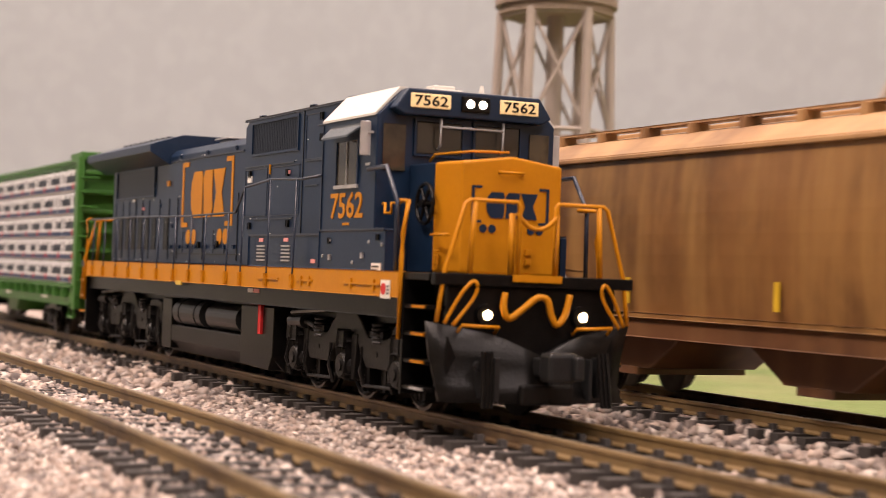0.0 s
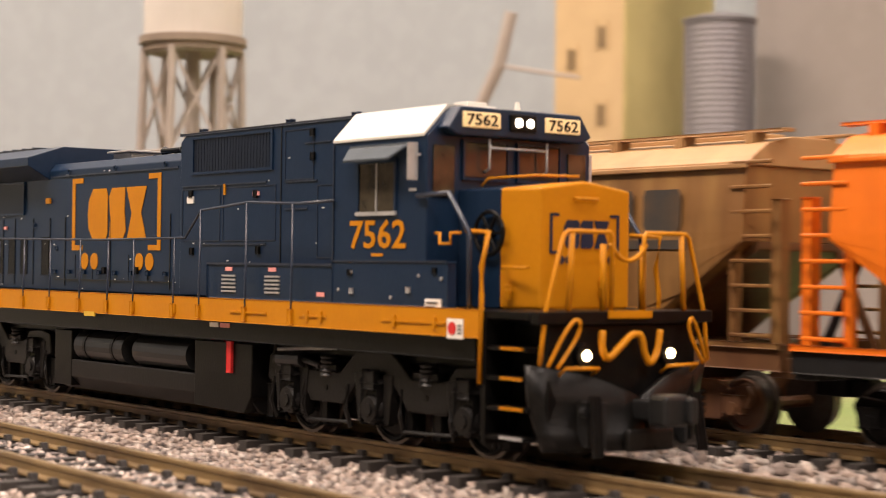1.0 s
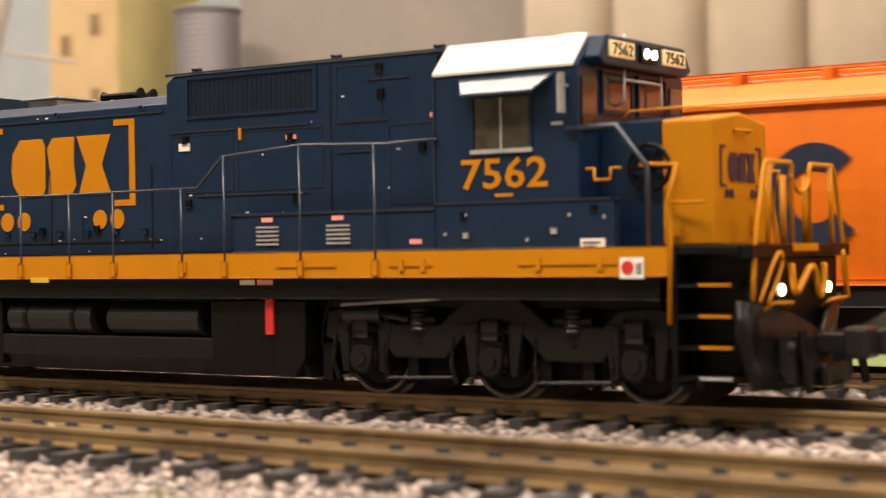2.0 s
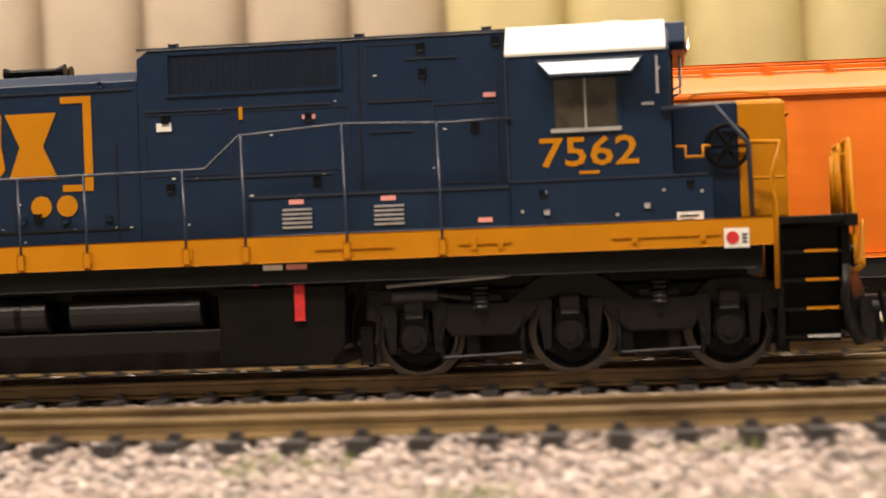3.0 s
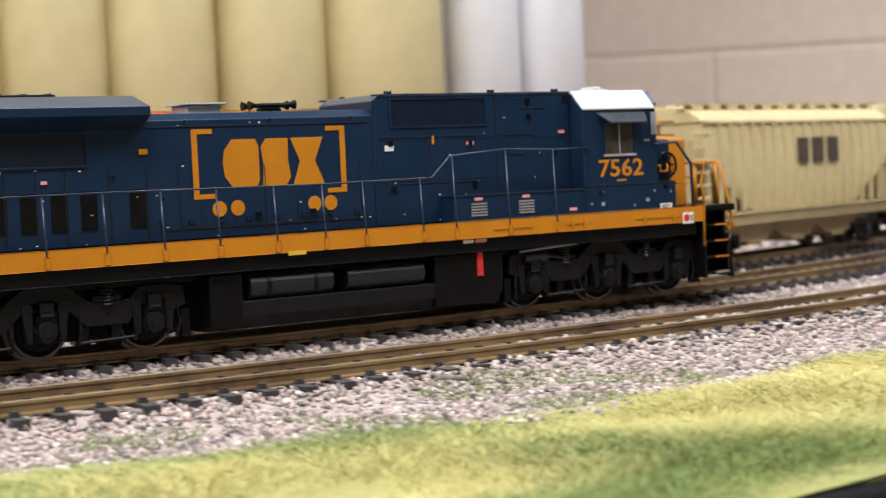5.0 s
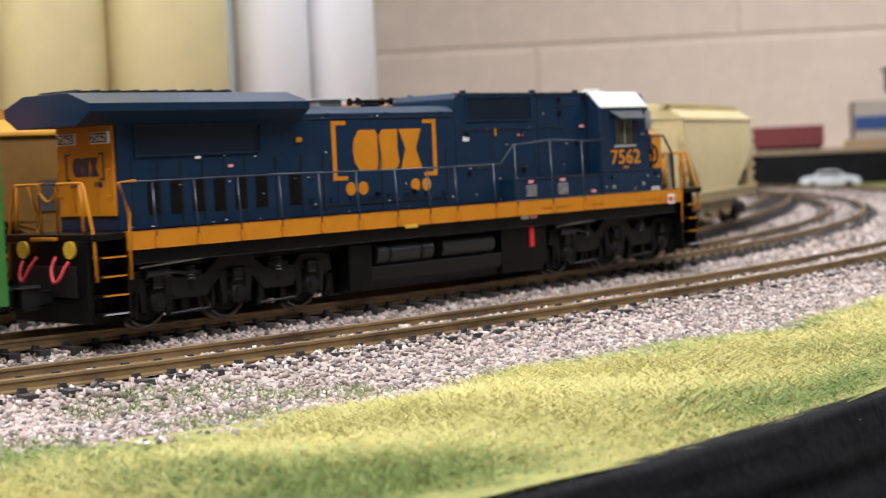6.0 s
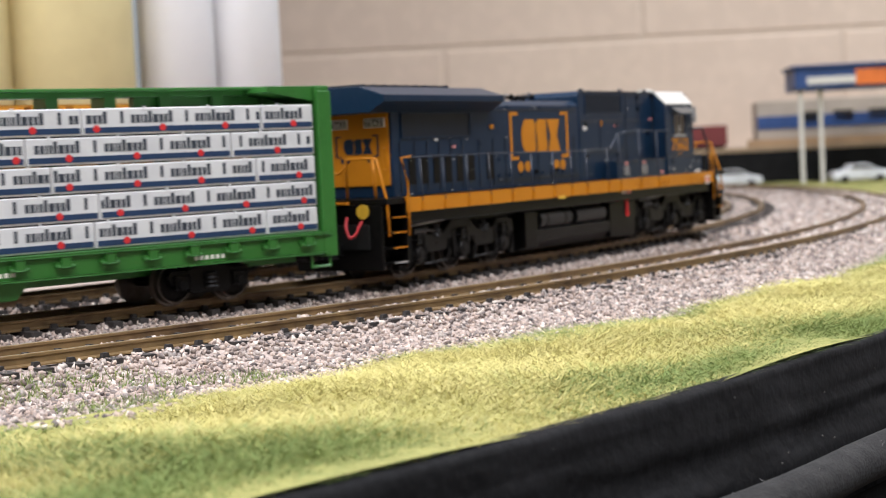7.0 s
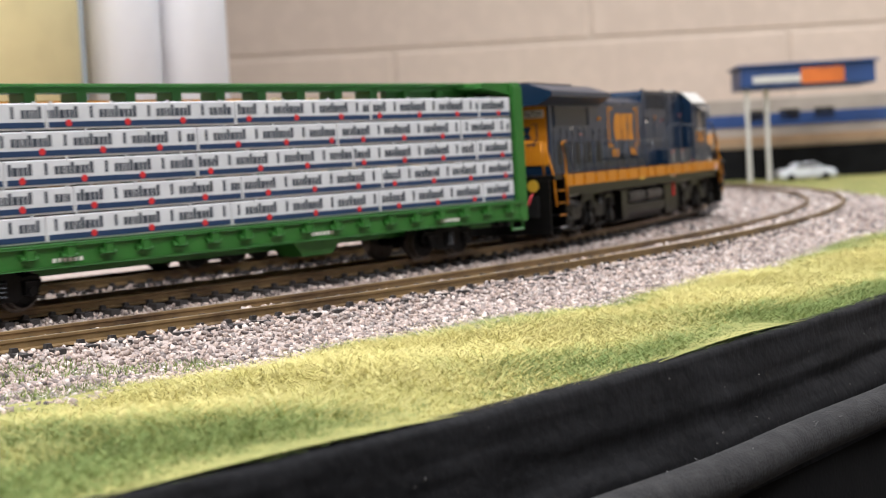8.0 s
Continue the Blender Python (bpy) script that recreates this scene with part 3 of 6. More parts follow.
    for sd in (-1, 1):
        part("side_window", block(B(), -24.9, -15.5, sd * 16.3, sd * 16.55, 36.4, 44.0), CAB_INSIDE, lo, "tinted side window", shift=LU)
        bm = B()
        for a in ((-25.5, -14.9, 43.9, 44.6), (-25.5, -24.9, 36.4, 43.9), (-15.5, -14.9, 36.4, 43.9)):
            block(bm, a[0], a[1], sd * 16.4, sd * 16.8, a[2], a[3])
        part("window_frame", bm, NAVY, lo, shift=LU)
        part("window_sill", block(block(B(), -25.5, -14.9, sd * 16.4, sd * 16.95, 35.8, 36.4), -20.35, -20.05, sd * 16.4, sd * 16.75, 36.4, 43.9), SILVER, lo, "thin silver window sill", shift=LU)
        prism_pts = [(-27.4, 46.9), (-11.4, 46.9), (-13.2, 44.4), (-25.2, 44.4)]
        bm = B()
        hi = [bm.verts.new((p[0], sd * (16.6 if k < 2 else 19.6), p[1])) for k, p in enumerate(prism_pts)]
        lw = [bm.verts.new((p[0], sd * (16.6 if k < 2 else 19.6), p[1] - 0.35)) for k, p in enumerate(prism_pts)]
        bm.faces.new(hi)
        bm.faces.new(lw[::-1])
        for k in range(4):
            bm.faces.new((hi[k], hi[(k + 1) % 4], lw[(k + 1) % 4], lw[k]))
        bmesh.ops.recalc_face_normals(bm, faces=bm.faces)
        part("sun_shade", bm, AWNING, lo, "pale metal window awning", shift=LU)
        part("cab_strip", block(B(), -32, -2.4, sd * 16.4, sd * 16.75, 28.6, 28.9), GREY_LINE, lo, shift=LU)
        part("cab_base", block(B(), -32, -1.8, sd * 15.4, sd * 16.6, 22, 28.6, 0.2), NAVY, lo, shift=LU)
        lettering("cab_number", "7562", 4.5, YELLOW, lo, Matrix.Translation((0.0821, sd * 0.01655, 0.0329)) @ pose(0, 0, 0, 90, 0, 0 if sd < 0 else 180), thick=0.08, width=14.8)
        part("small_writing_bar", block(B(), -21.5, -18.4, sd * 16.4, sd * 16.6, 29.5, 29.95), YELLOW, lo, shift=LU)
        part("small_label", block(B(), -11.8, -10, sd * 16.4, sd * 16.65, 39.4, 39.8), SILVER, lo, shift=LU)
        for u, w in ((-27.5, 26.5), (-27, 23.6), (-5.5, 27), (-12, 24)):
            part("cab_latch", block(B(), u, u + 0.9, sd * 16.5, sd * 16.85, w, w + 0.8, 0.1), BLACK if w > 25 else SILVER, lo, shift=LU)
        lab = part("inspection_label", block(B(), -7.2, -3.3, sd * 16.5, sd * 16.85, 20.9, 23.2), LABEL_WHITE, lo, "white paper label", shift=LU)
        for k in range(3):
            part("label_bar", block(B(), -6.8, -4.0 - 0.7 * (k % 2), sd * 16.8, sd * 16.95, 21.3 + k * 0.6, 21.55 + k * 0.6), DARKGREY, lab, shift=LU)
        lab = part("maker_label", block(B(), -0.5, 3.2, sd * 17.6, sd * 17.85, 17.6, 20.5), LABEL_WHITE, lo, "white label with a red disc", shift=LU)
        part("label_disc", rod(B(), (0.75, sd * 17.8, 19.1), (0.75, sd * 17.98, 19.1), 0.95, 14), RED, lab, shift=LU)
        for k in range(3):
            part("label_bar", block(B(), 2.1, 2.9, sd * 17.8, sd * 17.95, 18.3 + k * 0.55, 18.55 + k * 0.55), DARKGREY, lab, shift=LU)
        # mirrors and front corner windows
        part("mirror", block(block(B(), -9.6, -9.2, sd * 17.0, sd * 18.6, 41, 46.5, 0.1), -9.2, -8.9, sd * 16.4, sd * 17.4, 44.6, 45), SILVER, lo, "silver wing mirror", shift=LU)
        part("corner_window", block(B(), -7.6, -7.2, sd * 11.6, sd * 15.4, 38.6, 46.2, 0.1), CAB_INSIDE, lo, shift=LU)
        part("windshield", block(B(), -7.6, -7.15, sd * 1.2 if sd > 0 else sd * 9.6, sd * 9.6 if sd > 0 else sd * 1.2, 41.6, 47.0, 0.2), GLASS_DARK, lo, "dark windshield pane", shift=LU)
        bm = B()
        y0, y1 = min(sd * 0.8, sd * 10), max(sd * 0.8, sd * 10)
        for a in ((y0, y1, 47.0, 47.4), (y0, y1, 41.2, 41.6)):
            block(bm, -7.5, -6.95, a[0], a[1], a[2], a[3])
        for y in (y0, y1 - 0.4):
            block(bm, -7.5, -6.95, y, y + 0.4, 41.6, 47)
        part("windshield_frame", bm, NAVY, lo, shift=LU)
        handrail("window_grab", lo, [(-7, sd * 5.8, 42.5), (-5.8, sd * 5.8, 43), (-5.8, sd * 5.8, 47.6)], 0.22, SILVER)
    handrail("window_grab", lo, [(-5.8, -5.8, 46.2), (-5.8, 5.8, 46.2)], 0.22, SILVER)
    # short nose
    peak = [(-10.4, 22), (10.4, 22), (10.4, 39.6), (0, 40.8), (-10.4, 39.6)]
    part("nose_rear", prism(B(), peak, "x", -7.4, 2.4, 0.15), NAVY, lo, shift=LU)
    bm = prism(B(), [(y * 1.004, w if w < 30 else w + 0.05) for y, w in peak], "x", 2.4, 9.7)
    for v in bm.verts:
        if v.co.x > 5:
            v.co.y *= 0.85
    bmesh.ops.bevel(bm, geom=list(bm.edges), offset=0.4, segments=2, affect="EDGES", profile=0.5)
    part("nose", bm, YELLOW, lo, "yellow nose hood", shift=LU)
    for z in (22.1, 28.9):
        part("nose_seam", block(B(), 9.66, 9.76, -6.4, 4.6, z, z + 0.12), YELLOW, lo, shift=LU)
    emblem(lo, -5.9, 7.9, 30.1, 36.0, lambda a, w, t: (9.75 + t, a - 1.3, w), NAVY)
    part("nose_hinge", block(block(B(), 9.7, 10.2, 2.5, 3.5, 23.6, 24.6, 0.1), 9.7, 10.2, 2.5, 3.5, 25.2, 26.2, 0.1), YELLOW, lo, shift=LU)
    part("nose_latch", block(block(B(), 4, 5.2, -10.9, -10.4, 23.3, 24.8, 0.1), 4, 5.2, -10.9, -10.4, 25.2, 25.6, 0.1), YELLOW, lo, shift=LU)
    handrail("nose_grab", lo, [(4, -10.5, 28.0), (4, -11.3, 28.0), (9, -11.3, 28.0), (9, -10.5, 28.0)], 0.25, YELLOW)
    handrail("nose_grab", lo, [(9.7, -2.4, 38.2), (10.5, -2.4, 38.2), (10.5, 1.6, 38.2), (9.7, 1.6, 38.2)], 0.25, YELLOW)
    handrail("nose_top_grab", lo, [(-5, -8, 40.2), (-4, -7.5, 41.4), (3, -4, 41.8), (8, 0, 41.6)], 0.22, YELLOW)
    bm = ring(B(), (0.8, -11.2, 33), (0, 1, 0), 3.2, 0.35, 24, 6)
    for k in range(3):
        a = k * 1.0472
        rod(bm, (0.8 - 3.1 * math.cos(a), -11.2, 33 - 3.1 * math.sin(a)), (0.8 + 3.1 * math.cos(a), -11.2, 33 + 3.1 * math.sin(a)), 0.25, 6)
    part("brake_wheel", rod(bm, (0.8, -12, 33), (0.8, -10.3, 33), 0.7, 10), BLACK, lo, "dark hand brake wheel", shift=LU)
    handrail("cab_grab", lo, [(-7, -15.2, 33), (-5.6, -15.4, 33), (-5.6, -15.4, 31.4), (-3, -15.4, 31.4), (-3, -15.4, 33), (-2, -14.2, 33)], 0.28, YELLOW)
    # front platform, pilot, plow
    part("front_platform", prism(B(), [(6, -11.9), (17.5, -17.2), (19, -17.2), (19, 17.2), (17.5, 17.2), (6, 11.9)], "z", 20.2, 22.0, 0.15), BLACK, lo, shift=LU)
    part("platform_edge", block(B(), 19, 19.4, -4.2, 4.2, 21.0, 22.1), YELLOW, lo, shift=LU)
    part("front_pilot", block(B(), 16.6, 18, -14.6, 14.6, 4.5, 20.2, 0.3), BLACK, lo, shift=LU)
    for sd in (-1, 1):
        end_steps(lo, 7.5, 16.4, sd, 1)
        end_steps(lo, -214.5, -206.8, sd, -1)
        part("ditch_light_case", rod(B(), (17.6, sd * 8.3, 15.8), (19.0, sd * 8.3, 15.8), 1.7, 16), BLACK, lo, shift=LU)
        part("ditch_light", rod(B(), (18.9, sd * 8.3, 15.8), (19.3, sd * 8.3, 15.8), 0.72, 16), LAMP_WARM, lo, "lit ditch light", shift=LU)
        # plow wing
        bm = B()
        n = 6
        rows = []
        for k in range(n + 1):
            f = k / n
            v = sd * (17.6 - 17.6 * f)
            lean = 1 - 0.10 * (1 - f)
            top = 14.6 - 3.0 * f - 0.9 * max(0, f - 0.6) * 5
            u_top = 17.4 + 4.2 * f
            rows.append([(u_top, v, top), (u_top - 0.5 + 0.4 * f, v * (0.5 + 0.5 * lean), 9.5 - 1.5 * f), (u_top + 0.2 + 0.8 * f, v * lean, 5.2), (u_top + 1.6 + 1.2 * f, v * lean, 2.6)])
        front = [[bm.verts.new(p) for p in r] for r in rows]
        back = [[bm.verts.new((p[0] - 0.9, p[1], p[2])) for p in r] for r in rows]
        for g, rev in ((front, False), (back, True)):
            for a, b in zip(g, g[1:]):
                for j in range(3):
                    f = (a[j], a[j + 1], b[j + 1], b[j])
                    bm.faces.new(f[::-1] if rev else f)
        for a, b, c, d in zip(front, front[1:], back, back[1:]):
            bm.faces.new((a[0], b[0], d[0], c[0]))
            bm.faces.new((a[3], c[3], d[3], b[3]))
        for k in (0, n):
            for j in range(3):
                bm.faces.new((front[k][j], front[k][j + 1], back[k][j + 1], back[k][j]))
        bmesh.ops.recalc_face_normals(bm, faces=bm.faces)
        part("plow_wing", bm, PLOW, lo, shift=LU, smooth=True)
        bm = B()
        for k in range(3):
            rod(bm, (22.6, sd * (9.2 + k * 0.7), 10.4), (23.8, sd * (9.6 + k * 0.7), 2.0), 0.35, 6)
        part("air_hose", bm, BLACK, lo, shift=LU)
        part("plow_strut", block(block(B(), 19.6, 21.8, sd * 9.6, sd * 10.4, 3.4, 9.6, 0.15), 19.8, 22.6, sd * 7.8, sd * 8.4, 3.0, 9.4, 0.15), DARKGREY, lo, shift=LU)
        part("plow_bolt", rod(B(), (21.2, sd * 11, 8.2), (22.2, sd * 11, 8.2), 0.7, 8), DARKGREY, lo, shift=LU)
        # yellow railings at the front
        handrail("front_railing", lo, curved([(18.6, sd * 16.6, 14.6), (18.6, sd * 15.6, 22)], 2) + [(18.6, sd * 12.4, 32.6), (18.6, sd * 11.6, 33.2), (18.6, sd * 3.6, 33.2), (18.6, sd * 3.2, 32.6), (18.6, sd * 3.2, 22)], 0.35, YELLOW)
        handrail("railing_post", lo, [(18.6, sd * 10.8, 33), (18.6, sd * 11.4, 22)], 0.42, YELLOW)
        handrail("railing_post", lo, [(17.6, sd * 3.9, 31.5), (17.6, sd * 3.9, 22)], 0.5, YELLOW)
        handrail("corner_grab", lo, curved([(19.2, sd * 15.6, 14.4), (19.8, sd * 13.4, 18.6), (20.2, sd * 11.6, 20.8), (20.4, sd * 10.8, 20.2), (20.2, sd * 11.4, 18.2), (19.8, sd * 14.4, 14.2)], 4), 0.3, YELLOW)
        handrail("uncoupling_bar", lo, [(18.6, sd * 13, 13.2), (20, sd * 13, 14.2), (20, sd * 6.8, 14.0), (18.6, sd * 6.8, 13.0)], 0.28, YELLOW)
        handrail("step_rail", lo, [(7.0, sd * 17.7, 11.4), (7.2, sd * 17.7, 24), (6.8, sd * 17.4, 28), (8.0, sd * 17.2, 33), (2.2, sd * 16.4, 33.2)], 0.42, YELLOW)
        handrail("cab_railing", lo, [(-9, sd * 17.2, 38.6), (-1.2, sd * 17.2, 38.8), (3.6, sd * 17.2, 33), (3.8, sd * 17.2, 22)], 0.42, GREY_LINE)
        # side railing
        rail = [(-208.5, sd * 17.4, 33), (-160, sd * 17.4, 33), (-112, sd * 17.3, 32.5), (-79, sd * 17.2, 32.7), (-73.4, sd * 17.2, 37.6), (-57, sd * 17.2, 38.7), (-41, sd * 17.2, 38.1), (-31.2, sd * 17.0, 38.4)]
        handrail("side_railing", lo, rail, 0.25, GREY_LINE)
        for u, top in ((-199, 33), (-187, 33), (-174, 33), (-161, 32.8), (-148, 32.8), (-135, 32.6), (-121, 32.6), (-108.7, 32.5), (-98, 32.6), (-82.2, 32.7), (-72.8, 37.8), (-57, 38.6), (-42.4, 38.1)):
            handrail("stanchion", lo, [(u, sd * 17.75, 18.6), (u, sd * 17.75, 22.4), (u - 0.3, sd * 17.4, top)], 0.21, GREY_LINE)
            part("stanchion_foot", block(B(), u - 0.5, u + 0.5, sd * 17.6, sd * 18.1, 18.3, 20.6, 0.1), YELLOW, lo, shift=LU)
        handrail("step_rail", lo, [(-206.6, sd * 17.8, 11.4), (-206.4, sd * 17.8, 22), (-206.2, sd * 17.6, 26), (-208.5, sd * 17.4, 33), (-204, sd * 17.4, 33.2)], 0.42, YELLOW)
        # rear railings
        handrail("rear_railing", lo, [(-215, sd * 16.8, 11.5), (-215, sd * 16.2, 22), (-215, sd * 13.4, 32.6), (-215, sd * 12.6, 33.2), (-215, sd * 3.8, 33.2), (-215, sd * 3.2, 32.6), (-215, sd * 3.2, 22)], 0.38, YELLOW)
        handrail("railing_post", lo, [(-215, sd * 12.2, 33), (-215, sd * 12.8, 22)], 0.42, YELLOW)
        part("rear_lamp", rod(B(), (-216.6, sd * 9, 18.6), (-214.8, sd * 9, 18.6), 2.0, 16), GOLD, lo, "gold coloured lamp housing", shift=LU)
        handrail("rear_hose", lo, curved([(-216.4, sd * 3.6, 17), (-218.2, sd * 4.4, 14.4), (-218.8, sd * 6.0, 11.6), (-218.4, sd * 7.8, 12.6), (-217.6, sd * 8.4, 14.6), (-216.6, sd * 8.8, 16.0)], 5), 0.38, HOSE_RED)
        # tank hangings
        air = part("air_reservoir", rod(B(), (-127, sd * 12.8, 11), (-106, sd * 12.8, 11), 3.1, 20), DARKGREY, lo, shift=LU)
        part("reservoir_band", rod(rod(B(), (-123, sd * 12.8, 11), (-122, sd * 12.8, 11), 3.25, 20), (-111, sd * 12.8, 11), (-110, sd * 12.8, 11), 3.25, 20), BLACK, air, shift=LU)
        part("air_reservoir", rod(B(), (-102, sd * 12.8, 11), (-81, sd * 12.8, 11), 2.9, 20), DARKGREY, lo, shift=LU)
        part("fuel_cutoff", block(block(B(), -65.9, -64.3, sd * 15.5, sd * 15.95, 8.9, 14.4, 0.1), -67, -64.5, sd * 15.2, sd * 15.7, 14.4, 15.6, 0.1), RED, lo, "red fuel cut-off handle", shift=LU)
        part("red_knob", rod(B(), (-72, sd * 14.6, 15.2), (-72, sd * 15.6, 15.2), 0.8, 10), RED, lo, shift=LU)
        handrail("frame_pipe", lo, [(-20, sd * 14, 16.6), (-12, sd * 14.3, 16.4), (-2, sd * 14, 16.9)], 0.3, SILVER)
        handrail("frame_pipe", lo, [(-58, sd * 14.8, 15.5), (-40, sd * 14.8, 15.0), (-5, sd * 14.8, 15.2)], 0.35, BLACK)
    handrail("front_chain", lo, curved([(18.6, -3.6, 31.5), (18.6, -1.6, 29.6), (18.6, 0.4, 29.2), (18.6, 2.2, 30.0), (18.6, 3.6, 31.5)], 5), 0.35, YELLOW)
    handrail("rear_chain", lo, curved([(-215, -3.4, 31.5), (-215, 0, 29.2), (-215, 3.4, 31.5)], 5), 0.35, YELLOW)
    handrail("multiple_unit_hose", lo, curved([(19.4, -5.6, 19.2), (19.8, -6.0, 17), (19.8, -5, 15.4), (19.9, -2.6, 17), (19.9, -0.4, 18.6), (19.9, 1.4, 18.4), (19.9, 2.2, 16), (19.9, 3.2, 14.6), (19.9, 4.6, 16), (19.6, 5.6, 19.2)], 5), 0.55, YELLOW)
    part("fuel_tank", prism(B(), [(-15.3, 8.0), (-15.3, 4.6), (-12.5, 1.8), (12.5, 1.8), (15.3, 4.6), (15.3, 8.0)], "x", -137, -59, 0.2), FRAME, lo, shift=LU)
    part("tank_box", prism(B(), [(-78, 2.4), (-60.5, 2.0), (-58.3, 5.0), (-58, 14.2), (-78, 14.2)], "y", -15.5, 15.5, 0.2), BLACK, lo, shift=LU)
    part("tank_box", block(B(), -137, -129, -15.4, 15.4, 2.6, 14.0, 0.2), BLACK, lo, shift=LU)
    part("tank_core", block(B(), -130, -77, -9, 9, 7, 15, 0.2), BLACK, lo, shift=LU)
    part("rear_platform", block(B(), -216, -204, -17.0, 17.0, 20.4, 22, 0.2), BLACK, lo, shift=LU)
    part("rear_pilot", block(B(), -216, -214.6, -14.8, 14.8, 2.2, 20.4, 0.3), BLACK, lo, shift=LU)
    for u, d in ((20.5, 1), (-216, -1)):
        part("coupler", block(block(block(B(), u, u + d * 6.4, -1.4, 1.4, 6.8, 9.6, 0.3), u + d * 4.8, u + d * 8.4, -2.6, 2.4, 6.2, 10.6, 0.6), u + d * 7.4, u + d * 9.6, 1.2, 2.8, 6.6, 10.2, 0.4), DARKGREY, lo, shift=LU)
    part("plow_blade_bar", block(B(), 22.6, 23.8, -4.6, 4.6, 2.4, 5.6, 0.5), PLOW, lo, shift=LU)
    # roof seams and lugs
    for u in (-140, -122, -105):
        part("roof_seam", block(B(), u, u + 0.3, -10, 10, 49.1, 49.35), GREY_LINE, lo, shift=LU)
    for u in (-80, -62, -44):
        part("roof_seam", block(B(), u, u + 0.3, -11, 11, 52.5, 52.75), GREY_LINE, lo, shift=LU)
    for sd in (-1, 1):
        for u in (-86, -56, -36):
            part("lift_lug", block(B(), u, u + 1.4, sd * 9.6, sd * 10.4, 52.5, 53.2, 0.15), NAVY, lo, shift=LU)
        part("hood_edge", block(B(), -90.8, -32.2, sd * 11.5, sd * 11.85, 52.1, 52.5, 0.1), GREY_LINE, lo, shift=LU)
        part("cab_edge", block(B(), -32.2, -31.9, sd * 16.2, sd * 16.7, 28.9, 47.4), GREY_LINE, lo, shift=LU)
        for u, w in ((-30.2, 24.2), (-26.6, 27.0), (-9.0, 26.6), (-3.4, 26.2), (-16, 23.2)):
            part("cab_rivet", rod(B(), (u, sd * 16.5, w), (u, sd * 16.85, w), 0.28, 6), SILVER, lo, shift=LU)
        part("rear_grab", wire(B(), [(-204.5, sd * 9.4, 36), (-205.6, sd * 9.4, 36), (-205.6, sd * 9.4, 30), (-204.5, sd * 9.4, 30)], 0.25), YELLOW, lo, shift=LU)
    part("rear_door", block(block(B(), -204.9, -204.5, -4.6, -4.4, 26, 33.5), -204.9, -204.5, 4.4, 4.6, 26, 33.5), YELLOW, lo, shift=LU)
    part("rear_drop_step", block(B(), -217.4, -216, -4.4, 4.4, 20.6, 21.4, 0.15), YELLOW, lo, shift=LU)
    part("rear_pilot_plate", block(B(), -216.6, -216, -11, 11, 8, 15, 0.2), DARKGREY, lo, shift=LU)
    # roof gear
    horn = part("horn_base", block(B(), -114, -109, -1.5, 1.5, 49.2, 50.4, 0.2), BLACK, lo, shift=LU)
    for k, y in enumerate((-2.4, -0.8, 0.8, 2.4)):
        part("horn_trumpet", rod(rod(B(), (-115.5, y, 51), (-107.5, y, 51), 0.45, 8), (-115.5 if k % 2 else -107.5, y, 51), (-117 if k % 2 else -106, y, 51), 0.5, 10, 1.1), BLACK, horn, shift=LU)
    part("exhaust_outlet", block(block(B(), -134, -126, -4, 4, 49.2, 51.2, 0.2), -135, -125, -5, 5, 51.2, 51.6, 0.1), SILVER, lo, shift=LU)
    # emblem on both hood sides
    for sd in (-1, 1):
        if sd < 0:
            emblem(lo, -137.5, -98.7, 30.5, 45.6, lambda a, w, t: (a, -11.52 - t, w), YELLOW)
        else:
            emblem(lo, -138.5, -99.7, 30.5, 45.6, lambda a, w, t: (-238.2 - a, 11.52 + t, w), YELLOW)
    truck(lo, -23.8, (0, -23.8, -47.6), wheels)
    truck(lo, -173.5, (-149.7, -173.5, -197.3), wheels)
    return lo, wheels


LOCO, LOCO_WHEELS = build_locomotive()


# ---- freight trucks, the lumber car ----
def freight_truck(parent, x, wheels, mat, at_zero=True):
    tr = new("freight_truck")
    tr.parent = parent
    tr.matrix_basis = pose(x * 0.001, 0, 0)
    for sd in (-1, 1):
        out = [(-12.5, 6.4), (-11.5, 8.0), (-7, 7.6), (-4.2, 8.8), (4.2, 8.8), (7, 7.6), (11.5, 8.0), (12.5, 6.4), (11.4, 4.2), (8.2, 3.8), (5, 1.8), (-5, 1.8), (-8.2, 3.8), (-11.4, 4.2)]
        part("side_frame", prism(B(), out, "y", sd * 11.2, sd * 12.8, 0.3), mat, tr)
        bm = B()
        for k in range(4):
            ring(bm, (0, sd * 12.6, 3.2 + k * 1.1), (0, 0, 1), 1.6, 0.45, 14, 5)
        part("spring", bm, BLACK, tr)
        for a in (-8.7, 8.7):
            part("journal_box", rod(block(B(), a - 2, a + 2, sd * 12, sd * 13.4, 3.2, 6.4, 0.3), (a, sd * 13.2, 4), (a, sd * 13.9, 4), 1.2, 10), mat, tr)
    part("bolster", block(B(), -3, 3, -11, 11, 5, 8.5, 0.3), mat, tr)
    for a in (-8.7, 8.7):
        w = wheelset("wheelset", tr, a, 5.0, 8.0, mat, WHEELSTEEL)
        if wheels is not None:
            wheels.append((w, a, 5.0))
    return tr


